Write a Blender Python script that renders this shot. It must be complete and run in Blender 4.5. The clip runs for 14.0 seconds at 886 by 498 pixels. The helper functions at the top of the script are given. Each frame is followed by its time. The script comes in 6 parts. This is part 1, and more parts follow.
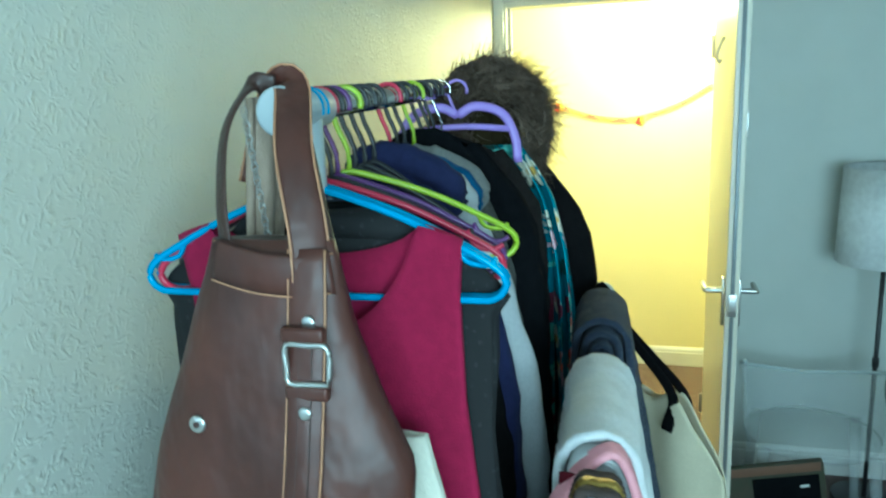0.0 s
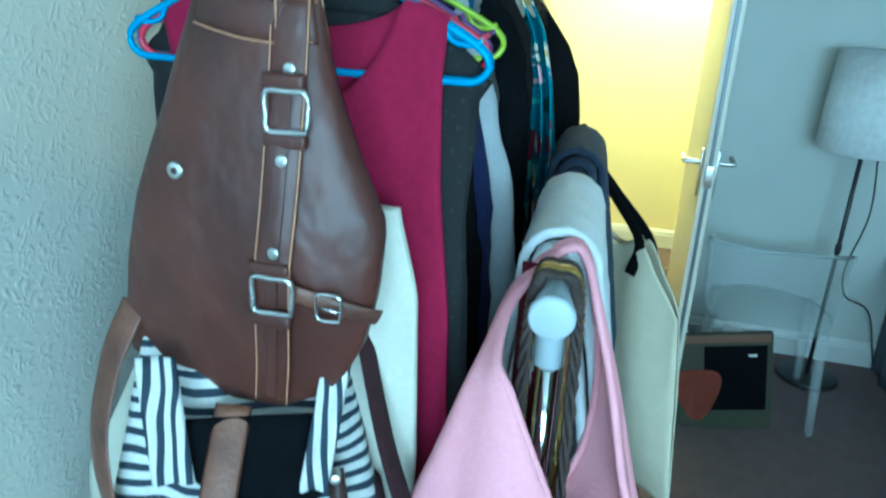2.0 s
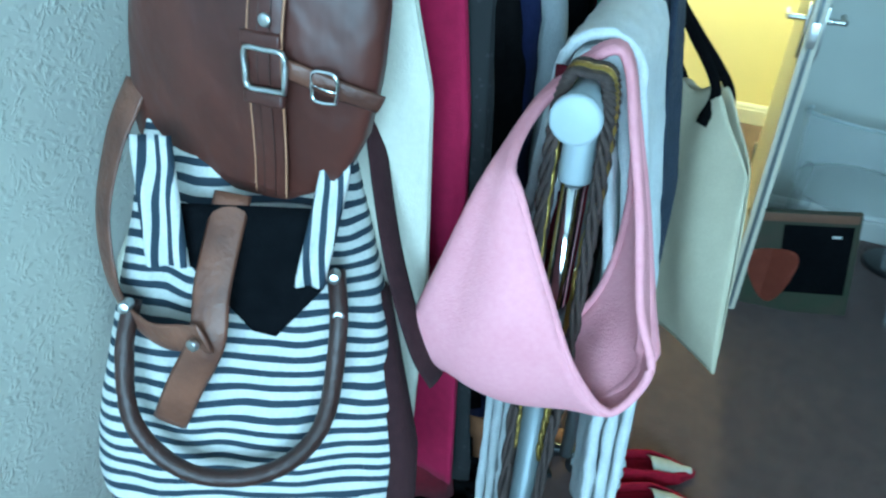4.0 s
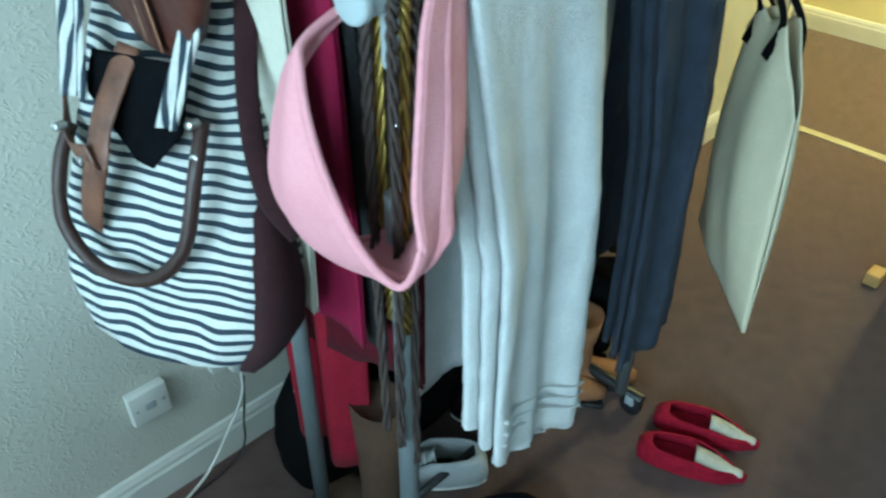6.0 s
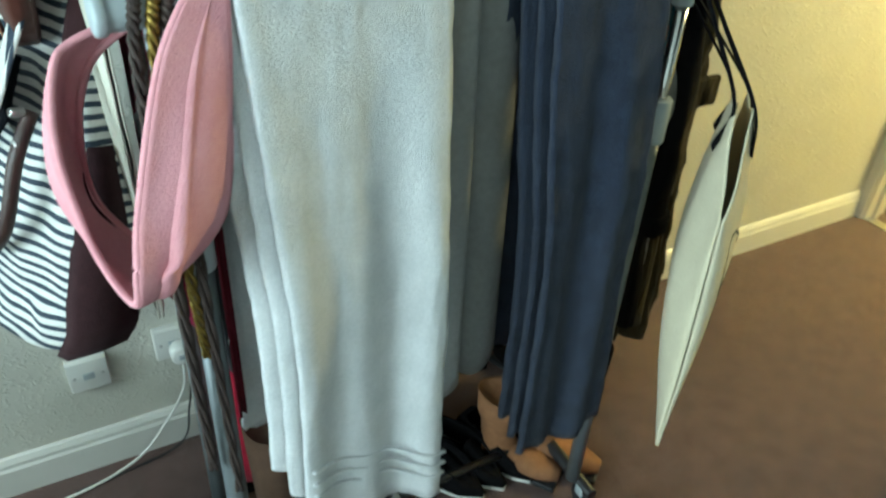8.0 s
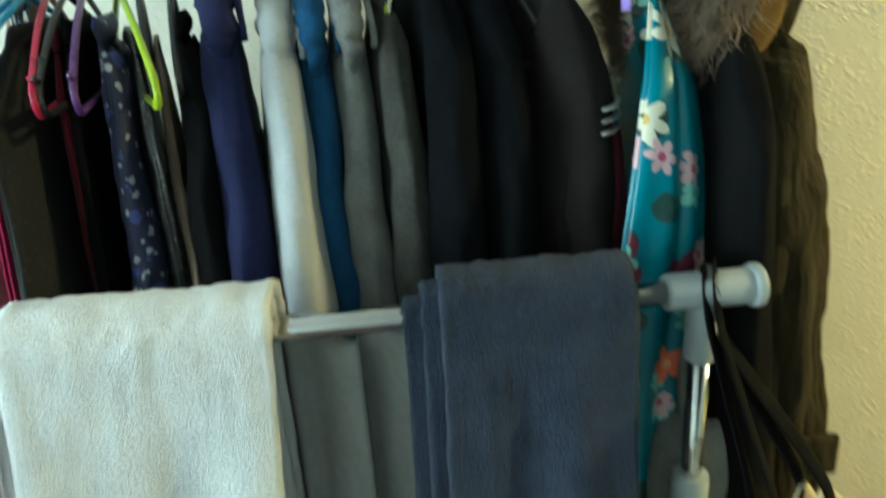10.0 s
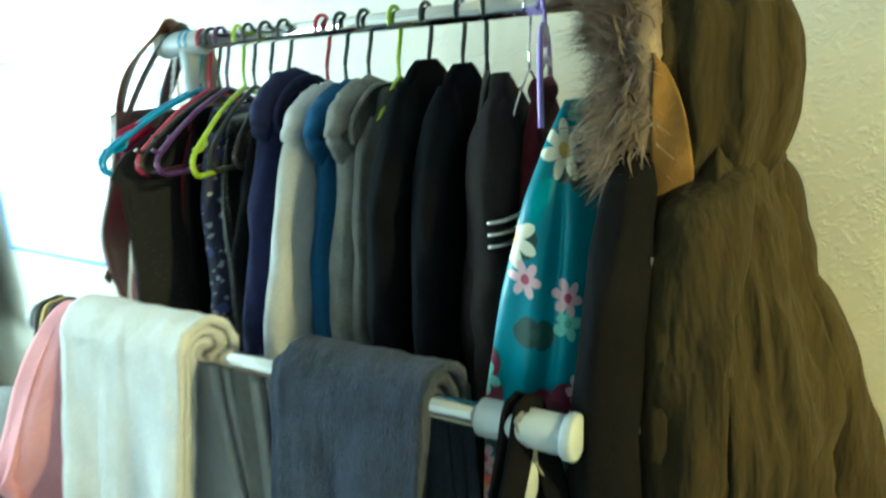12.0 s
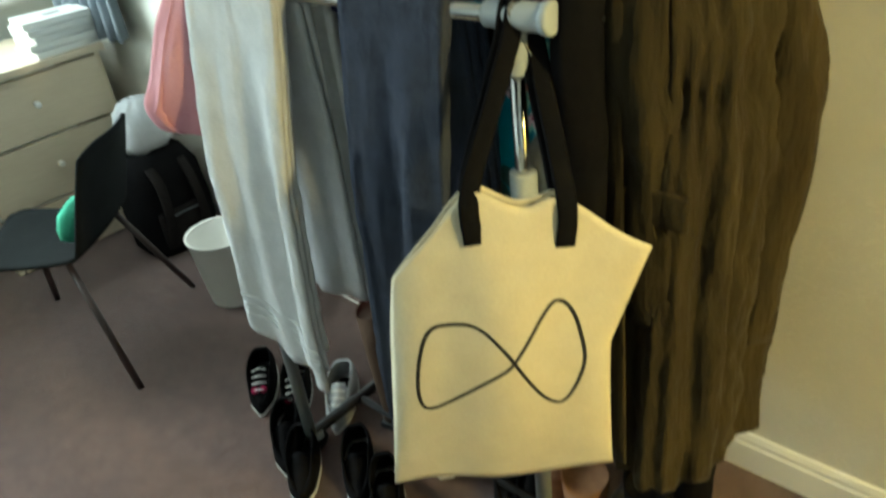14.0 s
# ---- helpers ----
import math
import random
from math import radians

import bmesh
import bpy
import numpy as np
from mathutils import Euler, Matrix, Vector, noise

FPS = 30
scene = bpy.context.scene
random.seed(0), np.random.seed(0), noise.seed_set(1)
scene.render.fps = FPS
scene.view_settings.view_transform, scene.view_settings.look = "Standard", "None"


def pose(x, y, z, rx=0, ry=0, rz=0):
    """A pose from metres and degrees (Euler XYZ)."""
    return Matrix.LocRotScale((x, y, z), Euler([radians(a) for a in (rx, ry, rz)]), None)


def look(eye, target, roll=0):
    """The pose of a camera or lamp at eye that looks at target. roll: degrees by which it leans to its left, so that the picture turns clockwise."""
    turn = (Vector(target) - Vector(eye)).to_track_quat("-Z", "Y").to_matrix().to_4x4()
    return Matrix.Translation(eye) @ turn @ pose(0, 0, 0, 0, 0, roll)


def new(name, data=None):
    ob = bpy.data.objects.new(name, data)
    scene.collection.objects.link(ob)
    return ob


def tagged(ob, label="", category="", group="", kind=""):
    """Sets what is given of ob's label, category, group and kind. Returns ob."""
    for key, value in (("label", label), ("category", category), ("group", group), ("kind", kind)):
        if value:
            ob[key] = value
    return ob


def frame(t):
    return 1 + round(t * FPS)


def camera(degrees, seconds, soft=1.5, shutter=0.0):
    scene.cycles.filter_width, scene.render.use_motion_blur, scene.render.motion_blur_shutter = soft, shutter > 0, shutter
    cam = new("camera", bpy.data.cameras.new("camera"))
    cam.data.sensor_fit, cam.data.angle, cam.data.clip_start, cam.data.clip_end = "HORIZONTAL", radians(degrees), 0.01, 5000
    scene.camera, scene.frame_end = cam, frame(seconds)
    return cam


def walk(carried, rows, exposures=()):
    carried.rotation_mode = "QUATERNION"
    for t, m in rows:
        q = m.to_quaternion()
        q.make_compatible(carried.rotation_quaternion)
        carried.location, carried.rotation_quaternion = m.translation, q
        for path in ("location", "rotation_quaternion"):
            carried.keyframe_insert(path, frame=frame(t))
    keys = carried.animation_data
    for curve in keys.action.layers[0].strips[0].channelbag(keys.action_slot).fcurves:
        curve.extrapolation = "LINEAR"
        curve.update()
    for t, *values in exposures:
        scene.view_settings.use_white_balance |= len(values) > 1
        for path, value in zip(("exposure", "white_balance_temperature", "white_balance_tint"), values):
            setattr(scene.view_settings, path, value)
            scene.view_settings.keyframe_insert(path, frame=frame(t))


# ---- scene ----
cam = camera(60.7, 14.0, soft=2.3, shutter=0.5)
PATH = [
    (0, (-0.638, -0.7, 1.733), (1.241, -0.159, 1.31), -2.2),
    (0.5, (-0.643, -0.713, 1.716), (1.229, -0.201, 1.233), -0.9),
    (1, (-0.649, -0.712, 1.696), (1.199, -0.219, 1.112), 1.4),
    (1.5, (-0.663, -0.714, 1.667), (1.168, -0.24, 1.017), 1.9),
    (2, (-0.676, -0.714, 1.637), (1.13, -0.249, 0.913), 2.9),
    (2.5, (-0.683, -0.703, 1.597), (1.089, -0.236, 0.795), 3.6),
    (3, (-0.688, -0.696, 1.556), (1.043, -0.25, 0.659), 3.8),
    (3.2, (-0.681, -0.694, 1.544), (1.027, -0.291, 0.585), 5.2),
    (5.3, (-0.502, -1.097, 1.549), (0.743, -0.017, 0.417), 0.2),
    (5.5, (-0.482, -1.143, 1.549), (0.718, -0.043, 0.387), 0.5),
    (6, (-0.435, -1.23, 1.553), (0.695, -0.102, 0.348), 0.7),
    (6.5, (-0.366, -1.295, 1.575), (0.79, -0.211, 0.355), 1.8),
    (7, (-0.277, -1.376, 1.549), (0.822, -0.191, 0.371), 1.0),
    (7.2, (-0.245, -1.416, 1.518), (0.812, -0.198, 0.336), 2.2),
    (9.5, (0.425, -1.47, 1.649), (0.684, 0.298, 0.75), -1.8),
    (10, (0.548, -1.343, 1.642), (0.622, 0.529, 0.943), -3.3),
    (10.5, (0.697, -1.31, 1.646), (0.342, 0.587, 1.121), -2.8),
    (11, (0.913, -1.324, 1.697), (0.235, 0.491, 1.203), -2.3),
    (11.5, (1.082, -1.266, 1.677), (0.179, 0.465, 1.246), -2.2),
    (12, (1.22, -1.214, 1.674), (0.09, 0.356, 1.168), -3.8),
    (12.5, (1.344, -1.282, 1.668), (0.049, 0.096, 1.017), -3.8),
    (13, (1.445, -1.367, 1.653), (0.124, -0.076, 0.886), -4.2),
    (13.5, (1.498, -1.415, 1.618), (0.19, -0.182, 0.74), -5.8),
    (14, (1.527, -1.434, 1.574), (0.293, -0.248, 0.54), -7.6),
]
walk(cam, [(t, look(eye, target, roll)) for t, eye, target, roll in PATH],
     [(0, 0.02, 4900, -21), (3.2, 0.14, 4150, -17), (5.3, 0.10, 5100, -13), (6.0, 0.05, 5100, -13), (6.5, 0.17, 5600, -5), (7.2, 0.22, 5800, -8), (9.5, 0.55, 6100, -9), (11.0, 0.88, 5700, -22), (11.5, 1.08, 5750, -20), (12.5, 1.05, 5700, -18), (13.5, 0.60, 5500, -12), (14, 0.52, 6400, -4)])

# ---- light ----
world = bpy.data.worlds.new("sky")
scene.world = world
world.use_nodes = True
wn = world.node_tree
sky = wn.nodes.new("ShaderNodeTexSky")
sky.sky_type = 'NISHITA'
sky.sun_disc = False
sky.sun_elevation = radians(38)
sky.sun_rotation = radians(250)
wn.nodes["Background"].inputs["Strength"].default_value = 0.12
wn.links.new(sky.outputs[0], wn.nodes["Background"].inputs["Color"])

sun_data = bpy.data.lights.new("sun", 'SUN')
sun_data.energy, sun_data.angle, sun_data.color = 1.2, radians(12), (1.0, 0.96, 0.9)
sun = new("sun", sun_data)
sun.matrix_world = look((-8, -4, 7), (0, -1.5, 0.5))

win_data = bpy.data.lights.new("window_daylight", 'AREA')
win_data.shape, win_data.size, win_data.size_y = 'RECTANGLE', 1.9, 1.15
win_data.energy, win_data.color = 80, (0.82, 0.93, 1.0)
win_lamp = new("window_daylight", win_data)
win_lamp.matrix_world = look((-2.32, -1.55, 1.55), (0, -1.5, 1.0))

hall_data = bpy.data.lights.new("hall_bulb", 'POINT')
hall_data.energy, hall_data.color, hall_data.shadow_soft_size = 145, (1.0, 0.77, 0.36), 0.07
hall_lamp = new("hall_bulb", hall_data)
hall_lamp.location = (3.36, -0.80, 2.12)


# ---- materials ----
def node(nt, kind, **vals):
    n = nt.nodes.new(kind)
    for k, v in vals.items():
        n.inputs[k].default_value = v
    return n


def material(name, a, b=None, rough=0.7, metal=0.0, scale=30.0, bump=0.0, bump_scale=None, spec=0.5, sheen=0.0,
             detail=4.0, stretch=(1, 1, 1), bump_dist=0.004, alpha=1.0, trans=0.0, coat=0.0):
    """A surface with two scales of colour variation and a fine relief."""
    m = bpy.data.materials.new(name)
    m.use_nodes = True
    nt = m.node_tree
    p = nt.nodes["Principled BSDF"]
    p.inputs["Roughness"].default_value = rough
    p.inputs["Metallic"].default_value = metal
    p.inputs["Specular IOR Level"].default_value = spec
    p.inputs["Sheen Weight"].default_value = sheen
    p.inputs["Alpha"].default_value = alpha
    p.inputs["Transmission Weight"].default_value = trans
    p.inputs["Coat Weight"].default_value = coat
    b = b or tuple(c * 0.78 for c in a)
    tc = nt.nodes.new("ShaderNodeTexCoord")
    mp = nt.nodes.new("ShaderNodeMapping")
    mp.inputs["Scale"].default_value = stretch
    nt.links.new(tc.outputs["Object"], mp.inputs[0])
    n1 = node(nt, "ShaderNodeTexNoise", Scale=scale, Detail=detail)
    n2 = node(nt, "ShaderNodeTexNoise", Scale=scale * 0.11, Detail=2.0)
    nt.links.new(mp.outputs[0], n1.inputs["Vector"])
    nt.links.new(mp.outputs[0], n2.inputs["Vector"])
    add = nt.nodes.new("ShaderNodeMath")
    add.operation = 'ADD'
    nt.links.new(n1.outputs["Fac"], add.inputs[0])
    nt.links.new(n2.outputs["Fac"], add.inputs[1])
    rg = nt.nodes.new("ShaderNodeMapRange")
    rg.inputs["From Min"].default_value, rg.inputs["From Max"].default_value = 0.7, 1.3
    nt.links.new(add.outputs[0], rg.inputs["Value"])
    mix = nt.nodes.new("ShaderNodeMix")
    mix.data_type = 'RGBA'
    mix.inputs["A"].default_value, mix.inputs["B"].default_value = (*a, 1), (*b, 1)
    nt.links.new(rg.outputs[0], mix.inputs["Factor"])
    nt.links.new(mix.outputs["Result"], p.inputs["Base Color"])
    if bump:
        nb = node(nt, "ShaderNodeTexNoise", Scale=bump_scale or scale * 3, Detail=3.0)
        nt.links.new(mp.outputs[0], nb.inputs["Vector"])
        bp = nt.nodes.new("ShaderNodeBump")
        bp.inputs["Strength"].default_value = min(1.0, bump)
        bp.inputs["Distance"].default_value = bump_dist
        nt.links.new(nb.outputs["Fac"], bp.inputs["Height"])
        nt.links.new(bp.outputs[0], p.inputs["Normal"])
    return m


def chip_wall(name, a, b):
    """Painted wall with raised, uneven plaster flecks."""
    m = material(name, a, b, rough=0.55, scale=6, bump=0.0)
    nt = m.node_tree
    p = nt.nodes["Principled BSDF"]
    tc = nt.nodes["Texture Coordinate"]
    v = node(nt, "ShaderNodeTexVoronoi", Scale=88.0, Randomness=1.0)
    w = node(nt, "ShaderNodeTexNoise", Scale=24.0, Detail=3.0, Distortion=0.6)
    nt.links.new(tc.outputs["Object"], w.inputs["Vector"])
    mapx = nt.nodes.new("ShaderNodeMix")
    mapx.data_type = 'VECTOR'
    mapx.inputs["Factor"].default_value = 0.06
    nt.links.new(tc.outputs["Object"], mapx.inputs["A"])
    nt.links.new(w.outputs["Color"], mapx.inputs["B"])
    nt.links.new(mapx.outputs["Result"], v.inputs["Vector"])
    r = nt.nodes.new("ShaderNodeMapRange")
    r.inputs["From Min"].default_value, r.inputs["From Max"].default_value = 0.55, 0.05
    nt.links.new(v.outputs["Distance"], r.inputs["Value"])
    r2 = nt.nodes.new("ShaderNodeMapRange")
    r2.inputs["From Min"].default_value, r2.inputs["From Max"].default_value = 0.32, 0.62
    nt.links.new(w.outputs["Fac"], r2.inputs["Value"])
    mul = nt.nodes.new("ShaderNodeMath")
    mul.operation = 'MULTIPLY'
    nt.links.new(r.outputs[0], mul.inputs[0])
    nt.links.new(r2.outputs[0], mul.inputs[1])
    bp = nt.nodes.new("ShaderNodeBump")
    bp.inputs["Strength"].default_value, bp.inputs["Distance"].default_value = 0.34, 0.006
    nt.links.new(mul.outputs[0], bp.inputs["Height"])
    nt.links.new(bp.outputs[0], p.inputs["Normal"])
    return m


def striped(name, a, b, period, axis=2, duty=0.5, rough=0.8):
    """Woven cloth with straight stripes of a real width."""
    m = material(name, a, rough=rough, scale=300, bump=0.3)
    nt = m.node_tree
    p = nt.nodes["Principled BSDF"]
    sep = nt.nodes.new("ShaderNodeSeparateXYZ")
    wv = node(nt, "ShaderNodeTexNoise", Scale=9.0, Detail=1.0)
    nt.links.new(nt.nodes["Texture Coordinate"].outputs["Object"], wv.inputs["Vector"])
    va = nt.nodes.new("ShaderNodeVectorMath")
    va.operation = 'MULTIPLY_ADD'
    va.inputs[1].default_value = (0.030, 0.030, 0.030)
    nt.links.new(wv.outputs["Color"], va.inputs[0])
    nt.links.new(nt.nodes["Texture Coordinate"].outputs["Object"], va.inputs[2])
    nt.links.new(va.outputs[0], sep.inputs[0])
    f = nt.nodes.new("ShaderNodeMath")
    f.operation = 'DIVIDE'
    f.inputs[1].default_value = period
    nt.links.new(sep.outputs[axis], f.inputs[0])
    fr = nt.nodes.new("ShaderNodeMath")
    fr.operation = 'FRACT'
    nt.links.new(f.outputs[0], fr.inputs[0])
    gt = nt.nodes.new("ShaderNodeMath")
    gt.operation = 'GREATER_THAN'
    gt.inputs[1].default_value = duty
    nt.links.new(fr.outputs[0], gt.inputs[0])
    old = p.inputs["Base Color"].links[0].from_socket
    mix = nt.nodes.new("ShaderNodeMix")
    mix.data_type = 'RGBA'
    mix.inputs["B"].default_value = (*b, 1)
    nt.links.new(old, mix.inputs["A"])
    nt.links.new(gt.outputs[0], mix.inputs["Factor"])
    nt.links.new(mix.outputs["Result"], p.inputs["Base Color"])
    return m


def printed(name, base, spots, scale, rough=0.6, sheen=0.0):
    """Cloth with a scattered print: spots is a list of (colour, cell scale, radius)."""
    m = material(name, base, rough=rough, scale=200, bump=0.15)
    nt = m.node_tree
    p = nt.nodes["Principled BSDF"]
    tc = nt.nodes["Texture Coordinate"]
    last = p.inputs["Base Color"].links[0].from_socket
    for i, (col, sc, rad) in enumerate(spots):
        mp = nt.nodes.new("ShaderNodeMapping")
        mp.inputs["Location"].default_value = (i * 3.7, i * 1.3, i * 2.1)
        nt.links.new(tc.outputs["Object"], mp.inputs[0])
        nz = node(nt, "ShaderNodeTexNoise", Scale=sc * 2.6, Detail=2.0)
        nt.links.new(mp.outputs[0], nz.inputs["Vector"])
        v = node(nt, "ShaderNodeTexVoronoi", Scale=sc)
        nt.links.new(mp.outputs[0], v.inputs["Vector"])
        s = nt.nodes.new("ShaderNodeMath")
        s.operation = 'MULTIPLY_ADD'
        s.inputs[1].default_value, s.inputs[2].default_value = 0.55, -0.27
        nt.links.new(nz.outputs["Fac"], s.inputs[0])
        a2 = nt.nodes.new("ShaderNodeMath")
        nt.links.new(v.outputs["Distance"], a2.inputs[0])
        nt.links.new(s.outputs[0], a2.inputs[1])
        lt = nt.nodes.new("ShaderNodeMath")
        lt.operation = 'LESS_THAN'
        lt.inputs[1].default_value = rad
        nt.links.new(a2.outputs[0], lt.inputs[0])
        mix = nt.nodes.new("ShaderNodeMix")
        mix.data_type = 'RGBA'
        mix.inputs["B"].default_value = (*col, 1)
        nt.links.new(last, mix.inputs["A"])
        nt.links.new(lt.outputs[0], mix.inputs["Factor"])
        last = mix.outputs["Result"]
    nt.links.new(last, p.inputs["Base Color"])
    return m


def flower_cloth(name, base):
    """Satin printed with five- and seven-petalled flowers and dark leaves, scattered at random."""
    m = material(name, base, tuple(c * 0.7 for c in base), rough=0.38, scale=25, bump=0.1)
    nt = m.node_tree
    p = nt.nodes["Principled BSDF"]
    sep = nt.nodes.new("ShaderNodeSeparateXYZ")
    nt.links.new(nt.nodes["Texture Coordinate"].outputs["Object"], sep.inputs[0])

    def calc(op, a, b=None, c=None):
        n = nt.nodes.new("ShaderNodeMath")
        n.operation = op
        for i, v in enumerate((a, b, c)):
            if v is None:
                continue
            if isinstance(v, (int, float)):
                n.inputs[i].default_value = v
            else:
                nt.links.new(v, n.inputs[i])
        return n.outputs[0]

    across = calc('ADD', calc('MULTIPLY', sep.outputs[0], 1.0), calc('MULTIPLY', sep.outputs[1], 0.8))
    last = p.inputs["Base Color"].links[0].from_socket
    for i, (col, heart, sc, petals, rad, keep) in enumerate((((0.012, 0.05, 0.045), (0.02, 0.08, 0.06), 15.0, 2, 0.42, 0.38), ((0.13, 0.012, 0.04), (0.05, 0.006, 0.02), 10.0, 3, 0.36, 0.30),
                                                            ((0.20, 0.52, 0.46), (0.10, 0.35, 0.32), 17.0, 5, 0.36, 0.36), ((0.70, 0.68, 0.55), (0.60, 0.42, 0.10), 12.5, 7, 0.42, 0.34), ((0.72, 0.14, 0.07), (0.75, 0.36, 0.16), 12.5, 5, 0.36, 0.05),
                                                            ((0.62, 0.40, 0.45), (0.35, 0.05, 0.12), 16.0, 6, 0.34, 0.26))):
        vec = nt.nodes.new("ShaderNodeCombineXYZ")
        nt.links.new(calc('MULTIPLY_ADD', across, sc, 3.71 * i), vec.inputs[0])
        nt.links.new(calc('MULTIPLY_ADD', sep.outputs[2], sc, 1.37 * i), vec.inputs[1])
        cell = nt.nodes.new("ShaderNodeTexVoronoi")
        cell.voronoi_dimensions = '2D'
        cell.inputs["Scale"].default_value = 1.0
        nt.links.new(vec.outputs[0], cell.inputs["Vector"])
        diff = nt.nodes.new("ShaderNodeVectorMath")
        diff.operation = 'SUBTRACT'
        nt.links.new(vec.outputs[0], diff.inputs[0])
        nt.links.new(cell.outputs["Position"], diff.inputs[1])
        ds = nt.nodes.new("ShaderNodeSeparateXYZ")
        nt.links.new(diff.outputs[0], ds.inputs[0])
        rc = nt.nodes.new("ShaderNodeSeparateXYZ")
        nt.links.new(cell.outputs["Color"], rc.inputs[0])
        ang = calc('ADD', calc('ARCTAN2', ds.outputs[1], ds.outputs[0]), calc('MULTIPLY', rc.outputs[1], 6.28))
        lobe = calc('MULTIPLY_ADD', calc('ABSOLUTE', calc('COSINE', calc('MULTIPLY', ang, petals / 2))), 0.55 * rad, 0.45 * rad)
        inside = calc('LESS_THAN', cell.outputs["Distance"], lobe)
        mask = calc('MULTIPLY', inside, calc('LESS_THAN', rc.outputs[0], keep))
        shade = nt.nodes.new("ShaderNodeMix")
        shade.data_type = 'RGBA'
        shade.inputs["A"].default_value, shade.inputs["B"].default_value = (*heart, 1), (*col, 1)
        nt.links.new(calc('GREATER_THAN', cell.outputs["Distance"], rad * 0.26), shade.inputs["Factor"])
        mix = nt.nodes.new("ShaderNodeMix")
        mix.data_type = 'RGBA'
        nt.links.new(last, mix.inputs["A"])
        nt.links.new(shade.outputs["Result"], mix.inputs["B"])
        nt.links.new(mask, mix.inputs["Factor"])
        last = mix.outputs["Result"]
    nt.links.new(last, p.inputs["Base Color"])
    return m


def emitter(name, col, strength):
    m = bpy.data.materials.new(name)
    m.use_nodes = True
    p = m.node_tree.nodes["Principled BSDF"]
    p.inputs["Base Color"].default_value = (*col, 1)
    p.inputs["Emission Color"].default_value = (*col, 1)
    p.inputs["Emission Strength"].default_value = strength
    return m


M_WALL = chip_wall("painted_chip_wallpaper", (0.64, 0.63, 0.56), (0.58, 0.57, 0.50))
M_PLAIN = material("painted_plaster", (0.60, 0.62, 0.58), (0.55, 0.57, 0.53), rough=0.6, scale=5, bump=0.15, bump_scale=60)
M_HALLWALL = material("pale_yellow_paint", (0.80, 0.72, 0.40), (0.77, 0.69, 0.37), rough=0.6, scale=4, bump=0.15, bump_scale=70)
M_CEIL = material("ceiling_paint", (0.74, 0.74, 0.71), rough=0.8, scale=5, bump=0.2, bump_scale=50)
M_CARPET = material("brown_carpet", (0.130, 0.076, 0.066), (0.074, 0.044, 0.039), rough=0.95, scale=160, bump=0.9, bump_scale=420, spec=0.1, sheen=0.3)
M_GLOSS = material("white_gloss_paint", (0.72, 0.72, 0.68), (0.66, 0.66, 0.62), rough=0.32, scale=8, bump=0.05, bump_scale=90)
M_DOOR = material("door_cream_paint", (0.74, 0.70, 0.58), (0.70, 0.66, 0.54), rough=0.38, scale=5, bump=0.06, bump_scale=60)
M_SILVER = material("brushed_aluminium", (0.62, 0.62, 0.60), rough=0.34, metal=1.0, scale=60, stretch=(1, 1, 0.1))
M_CHROME = material("chrome", (0.72, 0.72, 0.72), rough=0.12, metal=1.0, scale=30)
M_GREYPL = material("grey_plastic", (0.40, 0.44, 0.46), (0.36, 0.40, 0.42), rough=0.5, scale=40, bump=0.1)
M_GREYPOST = material("grey_coated_steel", (0.20, 0.22, 0.23), (0.16, 0.18, 0.19), rough=0.42, metal=0.3, scale=30)
M_WPL = material("white_plastic", (0.74, 0.74, 0.70), (0.70, 0.70, 0.66), rough=0.4, scale=20)
M_BLACKPL = material("black_plastic", (0.02, 0.02, 0.022), rough=0.4, scale=50)
M_BLUEPL = material("blue_hanger_plastic", (0.02, 0.26, 0.50), (0.015, 0.22, 0.44), rough=0.3, scale=40)
M_LIME = material("lime_hanger_plastic", (0.38, 0.52, 0.02), (0.33, 0.46, 0.02), rough=0.3, scale=40)
M_CRIM = material("crimson_hanger_plastic", (0.42, 0.015, 0.06), (0.36, 0.012, 0.05), rough=0.3, scale=40)
M_PURP = material("lilac_hanger_plastic", (0.36, 0.24, 0.68), (0.32, 0.21, 0.62), rough=0.35, scale=40)
M_VIOLET = material("violet_hanger_plastic", (0.10, 0.03, 0.16), rough=0.3, scale=40)


def cloth(name, a, b=None, **k):
    k.setdefault("rough", 0.9)
    k.setdefault("scale", 90)
    k.setdefault("bump", 0.35)
    k.setdefault("bump_scale", 420)
    k.setdefault("spec", 0.12)
    k.setdefault("sheen", 0.02)
    return material(name, a, b, **k)


M_MAGENTA = cloth("magenta_jersey", (0.25, 0.010, 0.052), (0.20, 0.008, 0.042))
M_BLACK = cloth("black_cloth", (0.0045, 0.0045, 0.005), (0.008, 0.0075, 0.008), spec=0.04, sheen=0.0)
M_BLACKB = cloth("black_wool", (0.0035, 0.004, 0.005), (0.0065, 0.007, 0.0085), scale=60, spec=0.03, sheen=0.0)
M_MAROON = cloth("maroon_cloth", (0.10, 0.008, 0.016), (0.06, 0.006, 0.012))
M_NAVY = cloth("navy_cotton", (0.018, 0.020, 0.065), (0.012, 0.014, 0.045))
M_LGREY = cloth("light_grey_jersey", (0.44, 0.45, 0.46), (0.37, 0.38, 0.39), scale=220)
M_BLUE = cloth("blue_denim", (0.02, 0.085, 0.19), (0.015, 0.06, 0.14))
M_GREYKNIT = cloth("grey_marl_knit", (0.22, 0.22, 0.21), (0.14, 0.14, 0.135), scale=260)
